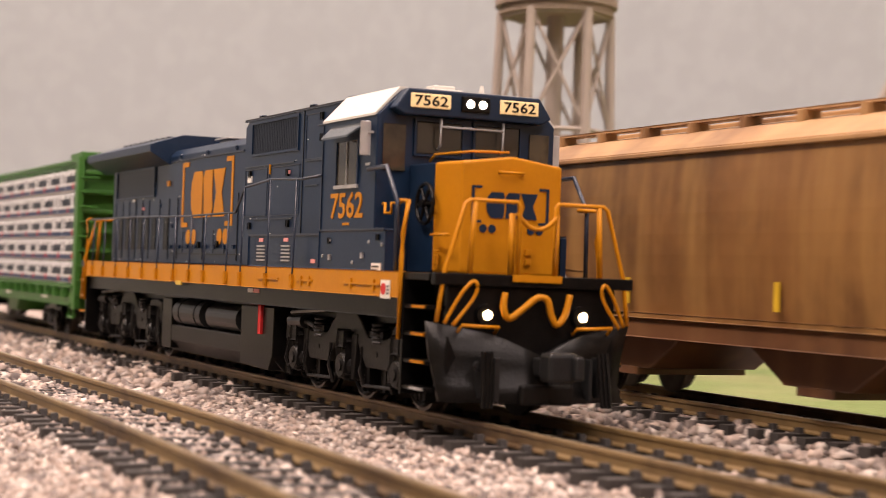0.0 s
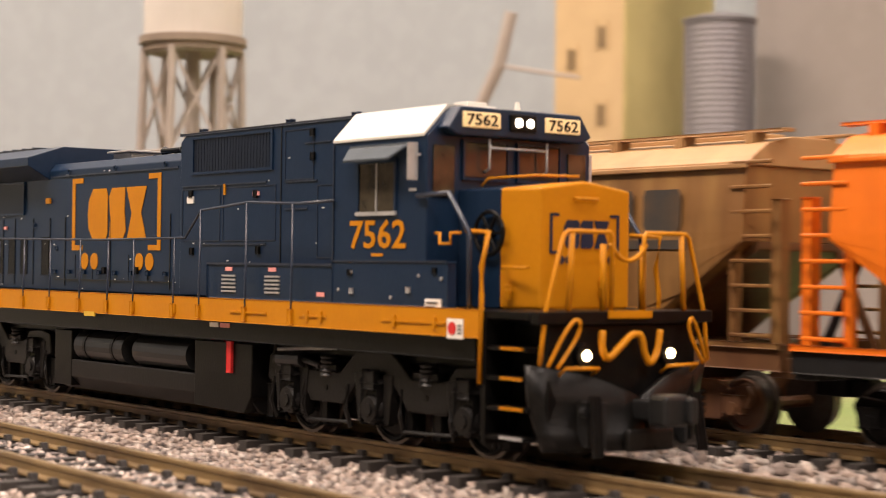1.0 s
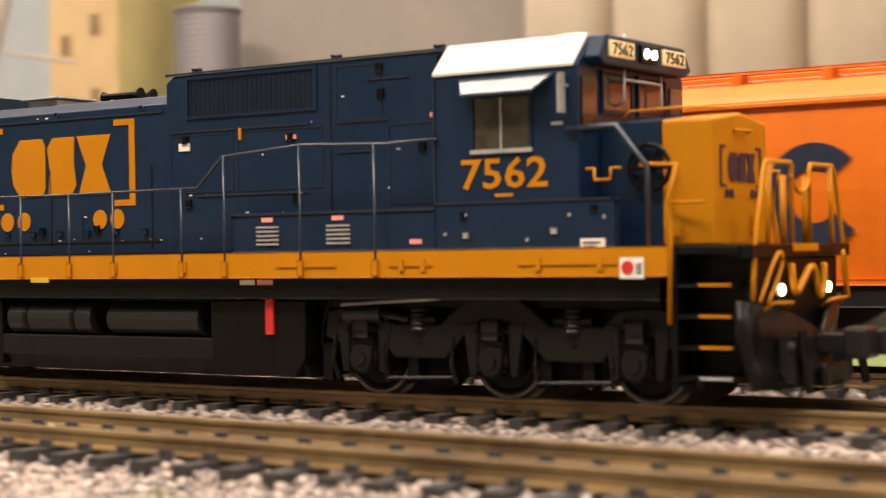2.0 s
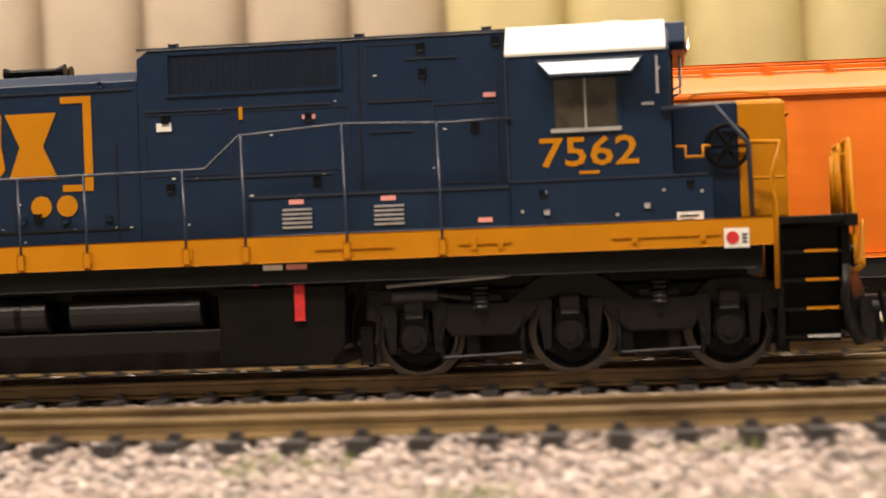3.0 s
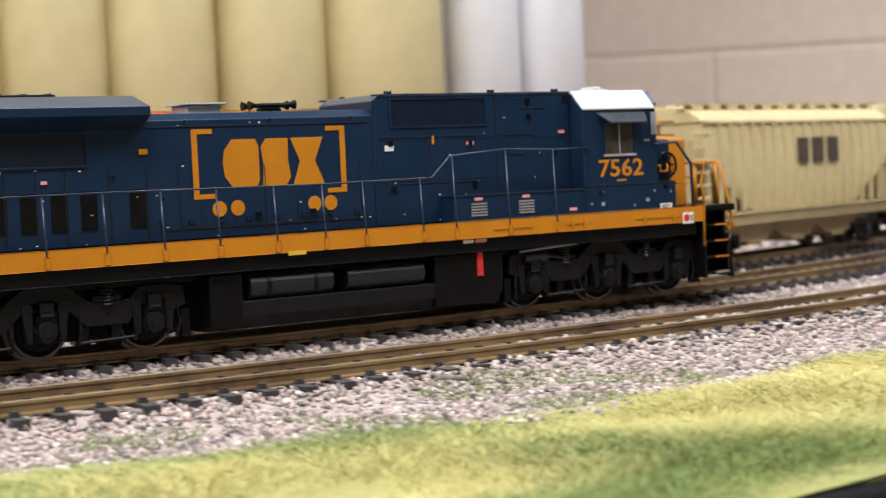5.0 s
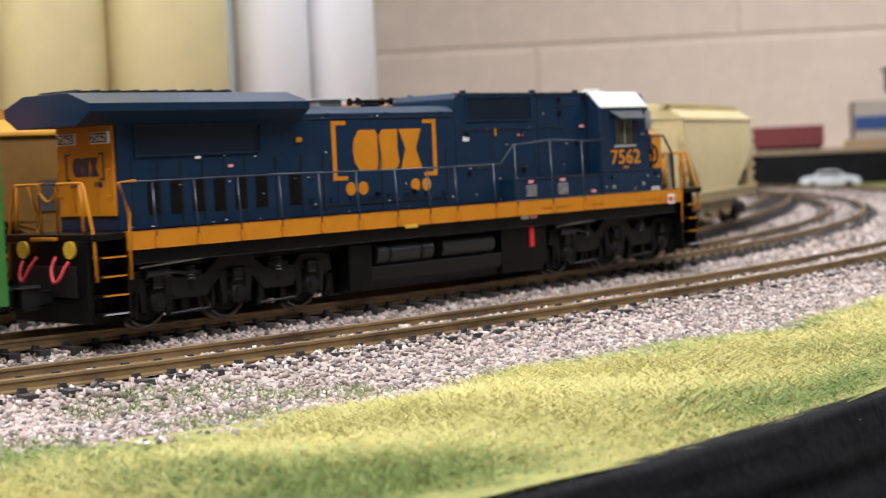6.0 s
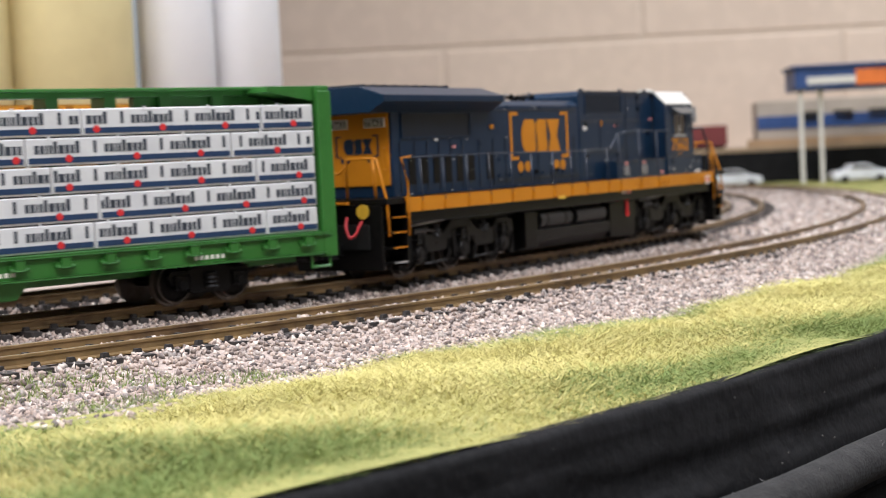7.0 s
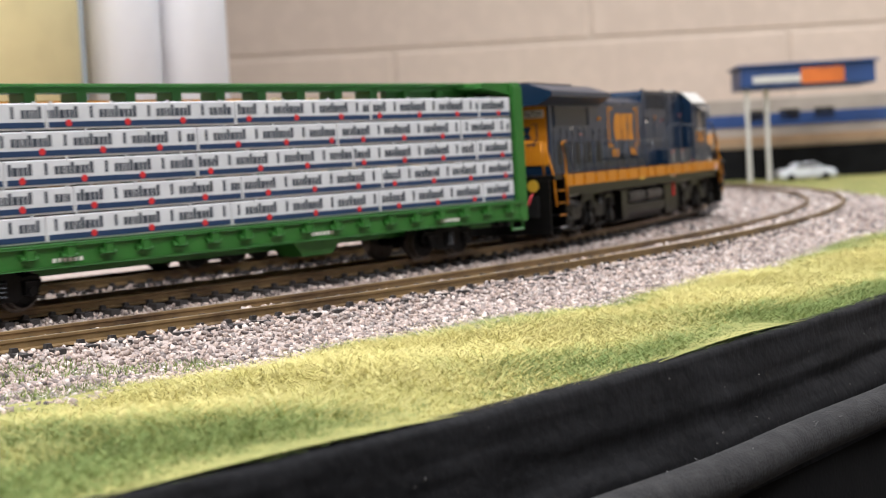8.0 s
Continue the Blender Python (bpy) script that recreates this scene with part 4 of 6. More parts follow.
def lumber_pack(parent, x0, x1, z0, z1, sd, rng):
    y0, y1 = sd * 1.8, sd * 14.2
    pk = part("lumber_pack", block(B(), x0 + 0.15, x1 - 0.15, min(y0, y1), max(y0, y1), z0 + 0.1, z1 - 0.25, 0.35), WRAP, parent, "white wrapped lumber pack")
    f = sd * 14.2
    lo, hi = (f, f + 0.1) if sd > 0 else (f - 0.1, f)
    h = z1 - z0
    part("print_stripe", block(B(), x0 + 0.6, x1 - 0.6, lo, hi, z0 + h * 0.09, z0 + h * 0.29), WRAP_BLUE, pk, "dark blue printed stripe")
    bm, red, clips = B(), B(), B()
    x = x0 + rng.uniform(-9, 3)
    while x < x1 - 2:
        for k, (a, b) in enumerate(((0.2, 1.0), (3.2, 4.2), (4.6, 5.6), (6.0, 6.5), (6.9, 7.7), (8.1, 9.0), (9.4, 10.8), (11.2, 12.2), (12.6, 13.5), (13.9, 14.9))):
            a, b = x + a, x + b
            if a > x0 + 0.5 and b < x1 - 0.4:
                zz = z0 + h * 0.42
                block(bm, a, b, lo, hi, zz, zz + h * (0.42 if k in (0, 5, 9) else 0.3))
        c = x + 12
        if x0 + 1 < c < x1 - 1:
            rod(red, (c, f, z0 + h * 0.24), (c, f + sd * 0.14, z0 + h * 0.24), 0.95, 7)
        if x0 + 1.5 < x + 7 < x1 - 1.5:
            block(clips, x + 6.6, x + 7.4, lo, hi + 0.0, z1 - 0.9, z1 + 0.15)
        x += 18.5
    part("print_band", bm, WRAP_GREY, pk, "row of dark print")
    part("print_leaf", red, RED, pk, "small red printed mark")
    part("strap_clip", clips, WRAP, pk)


def build_lumber_car():
    rng = random.Random(5)
    wheels = []
    car = thing("centerbeam_flatcar", "bright green model centerbeam flatcar loaded with white wrapped lumber", "model wagon")
    part("deck", block(B(), -121, 121, -14.6, 14.6, 11.2, 14.8, 0.2), GREEN, car)
    part("center_sill", block(B(), -118, 118, -4, 4, 6.5, 11.2, 0.3), GREEN, car)
    for sd in (-1, 1):
        part("side_sill", block(block(B(), -121, 121, sd * 14.3, sd * 15.2, 9.2, 14.4, 0.15), -121, 121, sd * 14.3, sd * 15.9, 14.0, 14.6, 0.1), GREEN, car)
        part("sill_flange", block(B(), -120, 120, sd * 14.3, sd * 15.8, 8.9, 9.4, 0.1), GREEN, car)
        for k in range(20):
            x = -113 + k * 11.9
            bm = block(B(), x - 2.6, x + 2.6, sd * 15.1, sd * 15.9, 12.0, 12.8, 0.1)
            block(bm, x - 1.2, x + 1.2, sd * 15.1, sd * 16.5, 11.4, 13.9, 0.2)
            rod(bm, (x - 2.4, sd * 15.9, 11.6), (x + 2.4, sd * 15.9, 11.6), 0.45, 8)
            part("winch", bm, GREEN, car)
        for x in (-70, 20, 78):
            bm = B()
            for k in range(6):
                block(bm, x + k * 1.6, x + k * 1.6 + 0.9, sd * 15.15, sd * 15.3, 10.2, 11.2)
            part("data_print", bm, LABEL_WHITE, car)
        part("corner_stirrup", wire(B(), [(115, sd * 14.6, 9.5), (115, sd * 14.8, 5.6), (121, sd * 14.8, 5.6), (121, sd * 14.6, 9.5)], 0.5), GREEN, car)
        part("corner_stirrup", wire(B(), [(-115, sd * 14.6, 9.5), (-115, sd * 14.8, 5.6), (-121, sd * 14.8, 5.6), (-121, sd * 14.6, 9.5)], 0.5), GREEN, car)
    part("belly_box", prism(B(), [(14, 9), (18, 4.6), (30, 4.6), (34, 9)], "y", -13.6, -4, 0.3), GREEN, car)
    for d in (-1, 1):
        bm = B()
        out = [(-15.2, 8), (15.2, 8), (15.2, 46.5), (13.4, 52.6), (-13.4, 52.6), (-15.2, 46.5)]
        part("bulkhead", prism(bm, out, "x", d * 119.2, d * 120.2, 0.1), GREEN, car)
        x0, x1 = min(d * 119, d * 123.4), max(d * 119, d * 123.4)
        part("bulkhead_post", block(B(), x0, x1, 13.6, 15.4, 8, 51.6, 0.25), GREEN, car)
        part("bulkhead_post", block(B(), x0, x1, -15.4, -13.6, 8, 51.6, 0.25), GREEN, car)
        part("bulkhead_beam", block(B(), x0, x1, -14.6, 14.6, 50.6, 53, 0.3), GREEN, car)
        for k in range(7):
            z = 13 + k * 5.6
            part("bulkhead_rib", block(B(), min(d * 120, d * 122.6), max(d * 120, d * 122.6), -14, 14, z, z + 1.2, 0.15), GREEN, car)
        for k in range(9):
            z = 12 + k * 4.2
            part("ladder_rung", rod(B(), (d * 123.6, -14.6, z), (d * 123.6, -9.5, z), 0.32, 6), GREEN, car)
        part("gusset", prism(B(), [(d * 119, 53), (d * 119, 49), (d * 104, 51.6), (d * 104, 53)], "y", -13.6, 13.6, 0.15), GREEN, car)
        part("coupler", block(block(B(), min(d * 118, d * 125), max(d * 118, d * 125), -1.5, 1.5, 6.6, 9.4, 0.3), min(d * 124, d * 127.4), max(d * 124, d * 127.4), -2.5, 2.5, 6, 10, 0.5), BLACK, car)
        freight_truck(car, d * 84, wheels, BLACK)
    part("top_chord", block(block(block(B(), -119, 119, -3.2, 3.2, 51.2, 53.0, 0.2), 72, 119, -1.2, 1.2, 46, 51.2), -119, -72, -1.2, 1.2, 46, 51.2), GREEN, car)
    for k in range(15):
        x = -112 + k * 16
        part("beam_post", block(B(), x - 1.6, x + 1.6, -1.5, 1.5, 14.8, 51.2, 0.1), GREEN, car)
        part("chord_bracket", block(B(), x - 1.7, x + 1.7, -3.2, 3.2, 48.0, 52.2, 0.2), GREEN, car)
    part("top_flange", block(B(), -119, 119, -6.5, 6.5, 52.6, 53.3, 0.15), GREEN, car)
    for sd in (-1, 1):
        for k in range(5):
            x = -118.4
            first = True
            while x < 117:
                n = rng.uniform(28, 60) if first else rng.uniform(50, 64)
                first = False
                x1 = min(x + n, 118.2)
                if 118.2 - x1 < 16:
                    x1 = 118.2
                lumber_pack(car, x, x1, 14.9 + k * 6.7, 14.9 + (k + 1) * 6.7, sd, rng)
                x = x1
    return car, wheels


CAR, CAR_WHEELS = build_lumber_car()


# ---- covered hoppers standing on the back track ----
def paint(name, c, second, amount=0.6, streak=None):
    return material(name, c, 0.42, second=second, scale=28, amount=amount, fine=0.12, bump=0.08, bump_scale=300, streak=streak, spec=0.4)


BROWN = paint("weathered_brown", (0.19, 0.09, 0.029), (0.045, 0.019, 0.009), 1.0, (0.34, 0.19, 0.062))
# brown hopper's roof: a lighter brown than its body
BROWN_ROOF = paint("lighter_brown_roof", (0.34, 0.19, 0.08), (0.13, 0.06, 0.03), 0.9, (0.42, 0.25, 0.11))
BROWN_DARK = paint("dirty_brown", (0.12, 0.052, 0.022), (0.05, 0.022, 0.012), 0.9, (0.17, 0.085, 0.035))
ORANGE = paint("orange_hopper_paint", (0.72, 0.165, 0.008), (0.62, 0.12, 0.008), 0.5, (0.60, 0.135, 0.008))
RUST = paint("faded_red_orange", (0.56, 0.115, 0.030), (0.42, 0.08, 0.022), 0.7)
TAN = paint("brown_yellow_paint", (0.20, 0.105, 0.018), (0.11, 0.055, 0.014), 0.8, (0.15, 0.075, 0.016))
ROOF_GOLD = paint("golden_roof_paint", (0.46, 0.23, 0.012), (0.36, 0.17, 0.012), 0.5)
CREAM = paint("cream_hopper_paint", (0.55, 0.46, 0.24), (0.45, 0.36, 0.18), 0.5)
NAVY_SIGN = material("dark_blue_sign", (0.012, 0.02, 0.045), 0.5, scale=400)
DIRTY_SIGN = material("faded_dark_sign", (0.035, 0.030, 0.024), 0.7, scale=120, second=(0.09, 0.05, 0.02), amount=0.7)


def hopper_car(s, half, body, roof, under, label, marks="", ribs=False):
    car = thing("covered_hopper", label, "model wagon", "hoppers on the back track")
    car.matrix_basis = FAR.place(s)
    sec = []
    for k in range(9):
        f = k / 8
        sec.append((-16.0 + 1.1 * math.sin(math.pi * f) * -1, 15.5 + f * 30.5))
    roof_sec = [(-15.0, 47.6), (-11.5, 50.0), (-5, 51.4), (5, 51.4), (11.5, 50.0), (15.0, 47.6)]
    outline = sec + [(16.0, 46.0)] + [(-y, z) for y, z in sec[::-1][1:]]
    # body: full section in the middle, sloping underneath at the ends
    bm = B()
    stations = ((-half, 33.0), (-half + 14, 24.0), (-half + 30, 15.5), (half - 30, 15.5), (half - 14, 24.0), (half, 33.0))
    rings = []
    for x, floor in stations:
        rings.append([bm.verts.new((x, y, max(z, floor))) for y, z in outline])
    for a, b in zip(rings, rings[1:]):
        for k in range(len(outline)):
            j = (k + 1) % len(outline)
            bm.faces.new((a[k], a[j], b[j], b[k]))
    bm.faces.new(rings[0][::-1])
    bm.faces.new(rings[-1])
    bmesh.ops.remove_doubles(bm, verts=bm.verts, dist=0.01)
    bmesh.ops.recalc_face_normals(bm, faces=bm.faces)
    part("body", bm, body, car)
    part("roof", prism(B(), [(-16.2, 46.0), (-16.2, 46.6)] + roof_sec + [(16.2, 46.6), (16.2, 46.0)], "x", -half - 0.6, half + 0.6, 0.2), roof, car)
    part("roof_lip", block(block(B(), -half - 0.6, half + 0.6, -16.9, -16.0, 45.4, 46.3, 0.2), -half - 0.6, half + 0.6, 16.0, 16.9, 45.4, 46.3, 0.2), roof, car)
    part("roof_hatch", block(B(), -half + 8, half - 8, -3, 3, 51.4, 52.6, 0.3), roof, car)
    for sd in (-1, 1):
        part("running_board", block(B(), -half - 3, half + 3, sd * 7.4, sd * 10.4, 52.0, 52.5, 0.1), roof, car)
        for k in range(12):
            x = -half + 4 + k * (2 * half - 8) / 11
            part("board_bracket", block(B(), x - 0.8, x + 0.8, min(sd * 7.4, sd * 11.5), max(sd * 7.4, sd * 11.5), 49.4, 52.1, 0.1), roof, car)
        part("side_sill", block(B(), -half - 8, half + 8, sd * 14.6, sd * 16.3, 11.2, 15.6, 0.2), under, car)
        part("sill_edge", block(B(), -half - 8, half + 8, sd * 16.2, sd * 16.8, 14.9, 15.9, 0.15), body, car)
        if ribs:
            for k in range(17):
                x = -half + 9 + k * (2 * half - 18) / 16
                part("side_rib", block(B(), x - 0.7, x + 0.7, sd * 16.0, sd * 17.2, 16, 45.5, 0.2), body, car)
        for d in (-1, 1):
            part("end_post", block(B(), d * (half + 6) - 1, d * (half + 6) + 1, sd * 13.2, sd * 15.2, 12, 40, 0.2), body, car)
            part("end_post", block(B(), d * (half - 3) - 0.8, d * (half - 3) + 0.8, sd * 14.8, sd * 16.0, 15, 33, 0.2), body, car)
            for k in range(8):
                z = 17 + k * 4.2
                part("ladder_rung", rod(B(), (d * (half - 3), sd * 16.6, z), (d * (half + 6), sd * 16.6, z), 0.35, 6), body, car)
    for d in (-1, 1):
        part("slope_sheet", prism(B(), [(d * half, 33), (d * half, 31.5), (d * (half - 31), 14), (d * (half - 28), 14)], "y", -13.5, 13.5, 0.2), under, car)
        part("end_beam", block(B(), min(d * (half + 4), d * (half + 9)), max(d * (half + 4), d * (half + 9)), -14.6, 14.6, 10, 13.4, 0.3), under, car)
        part("brace", wire(B(), [(d * (half + 6), -12, 13), (d * (half - 1), -8, 34)], 0.9), under, car)
        part("brace", wire(B(), [(d * (half + 6), 12, 13), (d * (half - 1), 8, 34)], 0.9), under, car)
        part("end_platform", block(B(), min(d * (half + 1), d * (half + 8)), max(d * (half + 1), d * (half + 8)), -13, 13, 13.5, 14.2, 0.1), under, car)
        part("coupler", block(B(), min(d * (half + 8), d * (half + 15)), max(d * (half + 8), d * (half + 15)), -1.8, 1.8, 6.6, 9.8, 0.4), BLACK, car)
        freight_truck(car, d * (half - 14), None, under if under is BROWN_DARK else BLACK)
    for k in (-1, 0, 1):
        x = k * (half - 36)
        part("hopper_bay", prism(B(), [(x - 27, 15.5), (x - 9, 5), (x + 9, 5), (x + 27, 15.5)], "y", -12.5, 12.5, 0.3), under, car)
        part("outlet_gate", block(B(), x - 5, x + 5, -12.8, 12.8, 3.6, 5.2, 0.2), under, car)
    f = -17.2
    if "number" in marks:
        plate = part("number_panel", block(B(), -half + 15, -half + 42, f - 0.1, f + 0.2, 20.8, 33.4), paint("faded_panel", (0.68, 0.17, 0.022), (0.60, 0.14, 0.016)), car, "faded red panel with dark bars")
        for k in range(6):
            part("print_bar", block(B(), -half + 17.5 + k * 3.9, -half + 19.6 + k * 3.9, f - 0.22, f - 0.08, 22.6, 25.6), DIRTY_SIGN, plate)
        for k in range(3):
            part("print_bar", block(B(), -half + 19 + k * 6.8, -half + 22 + k * 6.8, f - 0.22, f - 0.08, 28.6, 31.4), DIRTY_SIGN, plate)
        bm = B()
        for k in range(5):
            for j in range(3):
                block(bm, -half + 18 + k * 7.5, -half + 23 + k * 7.5, f - 0.1, f + 0.2, 16.6 + j * 1.3, 17.2 + j * 1.3)
        part("data_print", bm, BROWN_DARK, car)
    if "disc" in marks:
        bm = B()
        for k in range(22):
            a0, a1 = 0.75 + k * 0.22, 0.75 + (k + 1) * 0.22
            ro, ri = 9.0, 4.6
            prism(bm, [(8 + ro * math.cos(a0), 30 + ro * math.sin(a0)), (8 + ro * math.cos(a1), 30 + ro * math.sin(a1)), (8 + ri * math.cos(a1), 30 + ri * math.sin(a1)), (8 + ri * math.cos(a0), 30 + ri * math.sin(a0))], "y", f - 0.15, f + 0.2)
        part("ring_emblem", bm, NAVY_SIGN, car, "dark open ring emblem")
    if "blocks" in marks:
        for k in range(3):
            x = half - 47 + k * 12
            part("emblem_block", prism(B(), [(x, 34.6), (x + 8, 34.6), (x + 8.6, 36), (x + 8.6, 41), (x + 8, 42.2), (x, 42.2), (x - 0.6, 41), (x - 0.6, 36)], "y", f - 0.12, f + 0.2), DIRTY_SIGN, car)
        part("emblem_bar", block(B(), half - 48, half - 13, f - 0.12, f + 0.2, 31.6, 33.2), DIRTY_SIGN, car)
        for x in (-half + 43, -half + 91, half - 55):
            part("yellow_mark", block(B(), x, x + 1.4, f - 0.1, f + 0.2, 17.5, 22.5), GOLD, car)
        part("dark_label", block(B(), half - 54, half - 48, f - 0.1, f + 0.2, 20, 22.5), DARKGREY, car)
    if "squares" in marks:
        for k in range(3):
            part("dark_shape", block(B(), -6 + k * 11, 1 + k * 11, f - 0.7, f + 0.2, 31, 40, 0.05), DIRTY_SIGN, car)
    if "tabs" in marks:
        for x in (-half + 24, half - 30, 0):
            part("yellow_tab", block(B(), x, x + 8, -16.6, -16.2, 12.2, 14.4, 0.1), GOLD, car)
    if "faded" in marks:
        part("dark_shape", rod(B(), (-half + 62, f - 0.1, 31), (-half + 62, f + 0.3, 31), 7, 20), DIRTY_SIGN, car)
        part("dark_shape", block(B(), -half + 24, -half + 34, f - 0.1, f + 0.2, 26, 34), DIRTY_SIGN, car)
    return car


hopper_car(-0.299, 97, BROWN, BROWN_ROOF, BROWN_DARK, "weathered rusty brown model covered hopper on the back track", "blocks")
hopper_car(-0.086, 97, ORANGE, ORANGE, DARKGREY, "bright orange model covered hopper with dark ring emblem", "number disc tabs")
hopper_car(0.092, 68, ORANGE, ORANGE, DARKGREY, "short orange model covered hopper with dark ring emblem", "disc")
hopper_car(0.256, 80, TAN, ROOF_GOLD, DARKGREY, "brown model covered hopper with golden yellow roof", "faded tabs")
# cream hoppers: sills, slope sheets and bays in a darker cream
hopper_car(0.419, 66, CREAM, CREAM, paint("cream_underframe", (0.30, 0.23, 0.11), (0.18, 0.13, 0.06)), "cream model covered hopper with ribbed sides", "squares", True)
hopper_car(0.574, 60, CREAM, CREAM, paint("cream_darker_underframe", (0.28, 0.22, 0.11), (0.16, 0.12, 0.06)), "smooth cream model tank hopper at the bend")


# ---- ground, grass, edge ----
def ribbon(name, line, edges, mat, s0, s1, step, label, kind="structure", smooth=False):
    """A sheet along a line. edges(s) gives rows of (offset, z) in metres."""
    bm = B()
    last = None
    for s in np.arange(s0, s1, step):
        row = [bm.verts.new(line.at(s, o, z) * 1000) for o, z in edges(float(s))]
        if last:
            for k in range(len(row) - 1):
                bm.faces.new((last[k], last[k + 1], row[k + 1], row[k]))
        last = row
    bmesh.ops.recalc_face_normals(bm, faces=bm.faces)
    ob = part(name, bm, mat, smooth=smooth)
    return tagged(ob, label, kind=kind)


TIE_TOP = RAIL_TOP - 0.0025


def edge_offset(s):
    return float(np.interp(s, (-2, 0.05, 0.15, 0.25, 0.33, 0.48, 0.62, 0.8, 1.0, 2), (0.215, 0.208, 0.199, 0.184, 0.174, 0.166, 0.19, 0.4, 0.7, 0.8)))


def grass_start(s):
    return float(np.interp(s, (-2, -0.2, 0.03, 0.12, 0.2, 0.33, 0.45, 2), (0.135, 0.13, 0.112, 0.118, 0.118, 0.115, 0.108, 0.112))) + 0.004 * math.sin(s * 47) + 0.003 * math.sin(s * 131)


def ground_height(s, o):
    """Ballast shoulders, then turf, in metres."""
    g = grass_start(s)
    if o > g:
        return TIE_TOP - 0.0045 + 0.0008 * math.sin(s * 60 + o * 90)
    n = near_offset(s)
    top = max(math.exp(-((o - c) / 0.021) ** 4) for c in (0.0, n, -0.064))
    fill = 0.0011 * math.exp(-((o - n) / 0.026) ** 4) * float(np.interp(s, (-0.3, -0.1, 0.1, 0.2), (0.4, 0.0, 0.1, 1.0)))
    return TIE_TOP - 0.0042 + 0.0032 * top + fill + 0.0004 * noise.noise(Vector((s * 60, o * 60, 0)))


def sheet_row(s):
    g = grass_start(s)
    return [(o, ground_height(s, o)) for o in [-0.30, -0.2, -0.14] + [-0.11 + k * (g + 0.11) / 32 for k in range(33)]]


ribbon("ground", MAIN, lambda s: [(-0.9, -0.0085)] + sheet_row(s), BED, -1.9, 2.3, 0.012, "pale grey-pink gravel bed under the tracks")
tagged(ribbon("turf", MAIN, lambda s: [(grass_start(s) - 0.001, ground_height(s, grass_start(s) + 0.001) + 0.0006)] + [(grass_start(s) + f * (edge_offset(s) - grass_start(s)), TIE_TOP - 0.0042 + 0.0008 * math.sin(s * 60 + f * 5)) for f in (0.25, 0.5, 0.75, 1.0)], TURF, -1.9, 2.3, 0.012, "yellow-green model turf strip along the edge"), kind="structure")


BACK_TURF = material("back_turf", (0.11, 0.155, 0.04), 0.95, second=(0.20, 0.20, 0.085), scale=22, amount=0.8, fine=0.25, bump=1.0, bump_scale=700)
ribbon("back_turf", FAR, lambda s: [(-0.034 - 0.004 * math.sin(s * 37), -0.0085), (-0.038 - 0.004 * math.sin(s * 37), -0.0058), (-0.1, -0.0052), (-0.2, -0.0055)], BACK_TURF, -1.1, 0.20, 0.012, "pale green model grass behind the back track")


def edge_rows(s):
    e = edge_offset(s)
    z = TIE_TOP - 0.0040
    rows = [(e - 0.001, z)]
    for k in range(30):
        f = k / 29
        rough = 0.0016 * noise.noise(Vector((s * 11, f * 9, 3))) + 0.0007 * noise.noise(Vector((s * 45, f * 22, 8))) + 0.0003 * noise.noise(Vector((s * 190, f * 60, 1)))
        rough += 0.0009 * (abs(math.sin(f * 9.5 + 1.6 * noise.noise(Vector((s * 6, 0, 7))))) - 0.6)
        rows.append((e + 0.0012 + 0.0078 * f**1.6 + rough * min(1, 0.3 + 3 * f) * (1 - 0.7 * f), z - 0.0006 + 0.0007 * noise.noise(Vector((s * 70, f * 3, 5))) - 0.034 * f))
    return rows + [(e + 0.009, -0.35)]


ribbon("layout_edge", MAIN, edge_rows, FOAM, -1.9, 2.3, 0.004, "rough black foam edge of the layout table", smooth=True)
pipe = B()
wire(pipe, [MAIN.at(s, edge_offset(s) + 0.0125 + 0.0006 * math.sin(s * 90), -0.0255) * 1000 for s in np.arange(-0.6, 0.62, 0.012)], 3.9, 12)
tagged(part("edge_tube", pipe, CLOTH, smooth=True), "dark grey fuzzy tube below the table edge", "tube")
crumbs = B()
rng = random.Random(13)
for k in range(170):
    s = rng.uniform(-0.02, 0.6)
    f = rng.random()
    p = MAIN.at(s, edge_offset(s) + 0.003 + 0.008 * f, TIE_TOP - 0.0045 - 0.026 * f + 0.0002) * 1000
    r = rng.uniform(0.08, 0.3)
    bmesh.ops.create_cube(crumbs, size=r, matrix=Matrix.Translation(p) @ Euler((rng.uniform(0, 3), rng.uniform(0, 3), 0)).to_matrix().to_4x4())
tagged(part("foam_crumbs", crumbs, material("grey_crumb", (0.08, 0.075, 0.07), 0.9)), "small grey crumbs on the black edge", "crumbs", kind="stuff")
lint = B()
rng = random.Random(3)
for k in range(260):
    s = rng.uniform(0.02, 0.6)
    p = MAIN.at(s, edge_offset(s) + 0.0125, -0.0265 + 0.0035) * 1000 + Vector((rng.uniform(-2, 2), rng.uniform(-2, 2), rng.uniform(-0.6, 0)))
    q = p + Vector((rng.uniform(-1.5, 1.5), rng.uniform(-1.5, 1.5), rng.uniform(0.3, 1.6)))
    wire(lint, [p, (p + q) / 2 + Vector((0.3, 0.2, 0.2)), q], 0.05, 3)
tagged(part("lint", lint, material("pale_lint", (0.35, 0.34, 0.33), 0.9)), "pale lint fibres on the tube", "lint", kind="stuff")
ribbon("table_front", MAIN, lambda s: [(edge_offset(s) + 0.0135, -0.03), (edge_offset(s) + 0.016, -0.06), (edge_offset(s) + 0.018, -0.9)], SKIRT, -1.9, 2.3, 0.03, "black cloth skirt under the table")


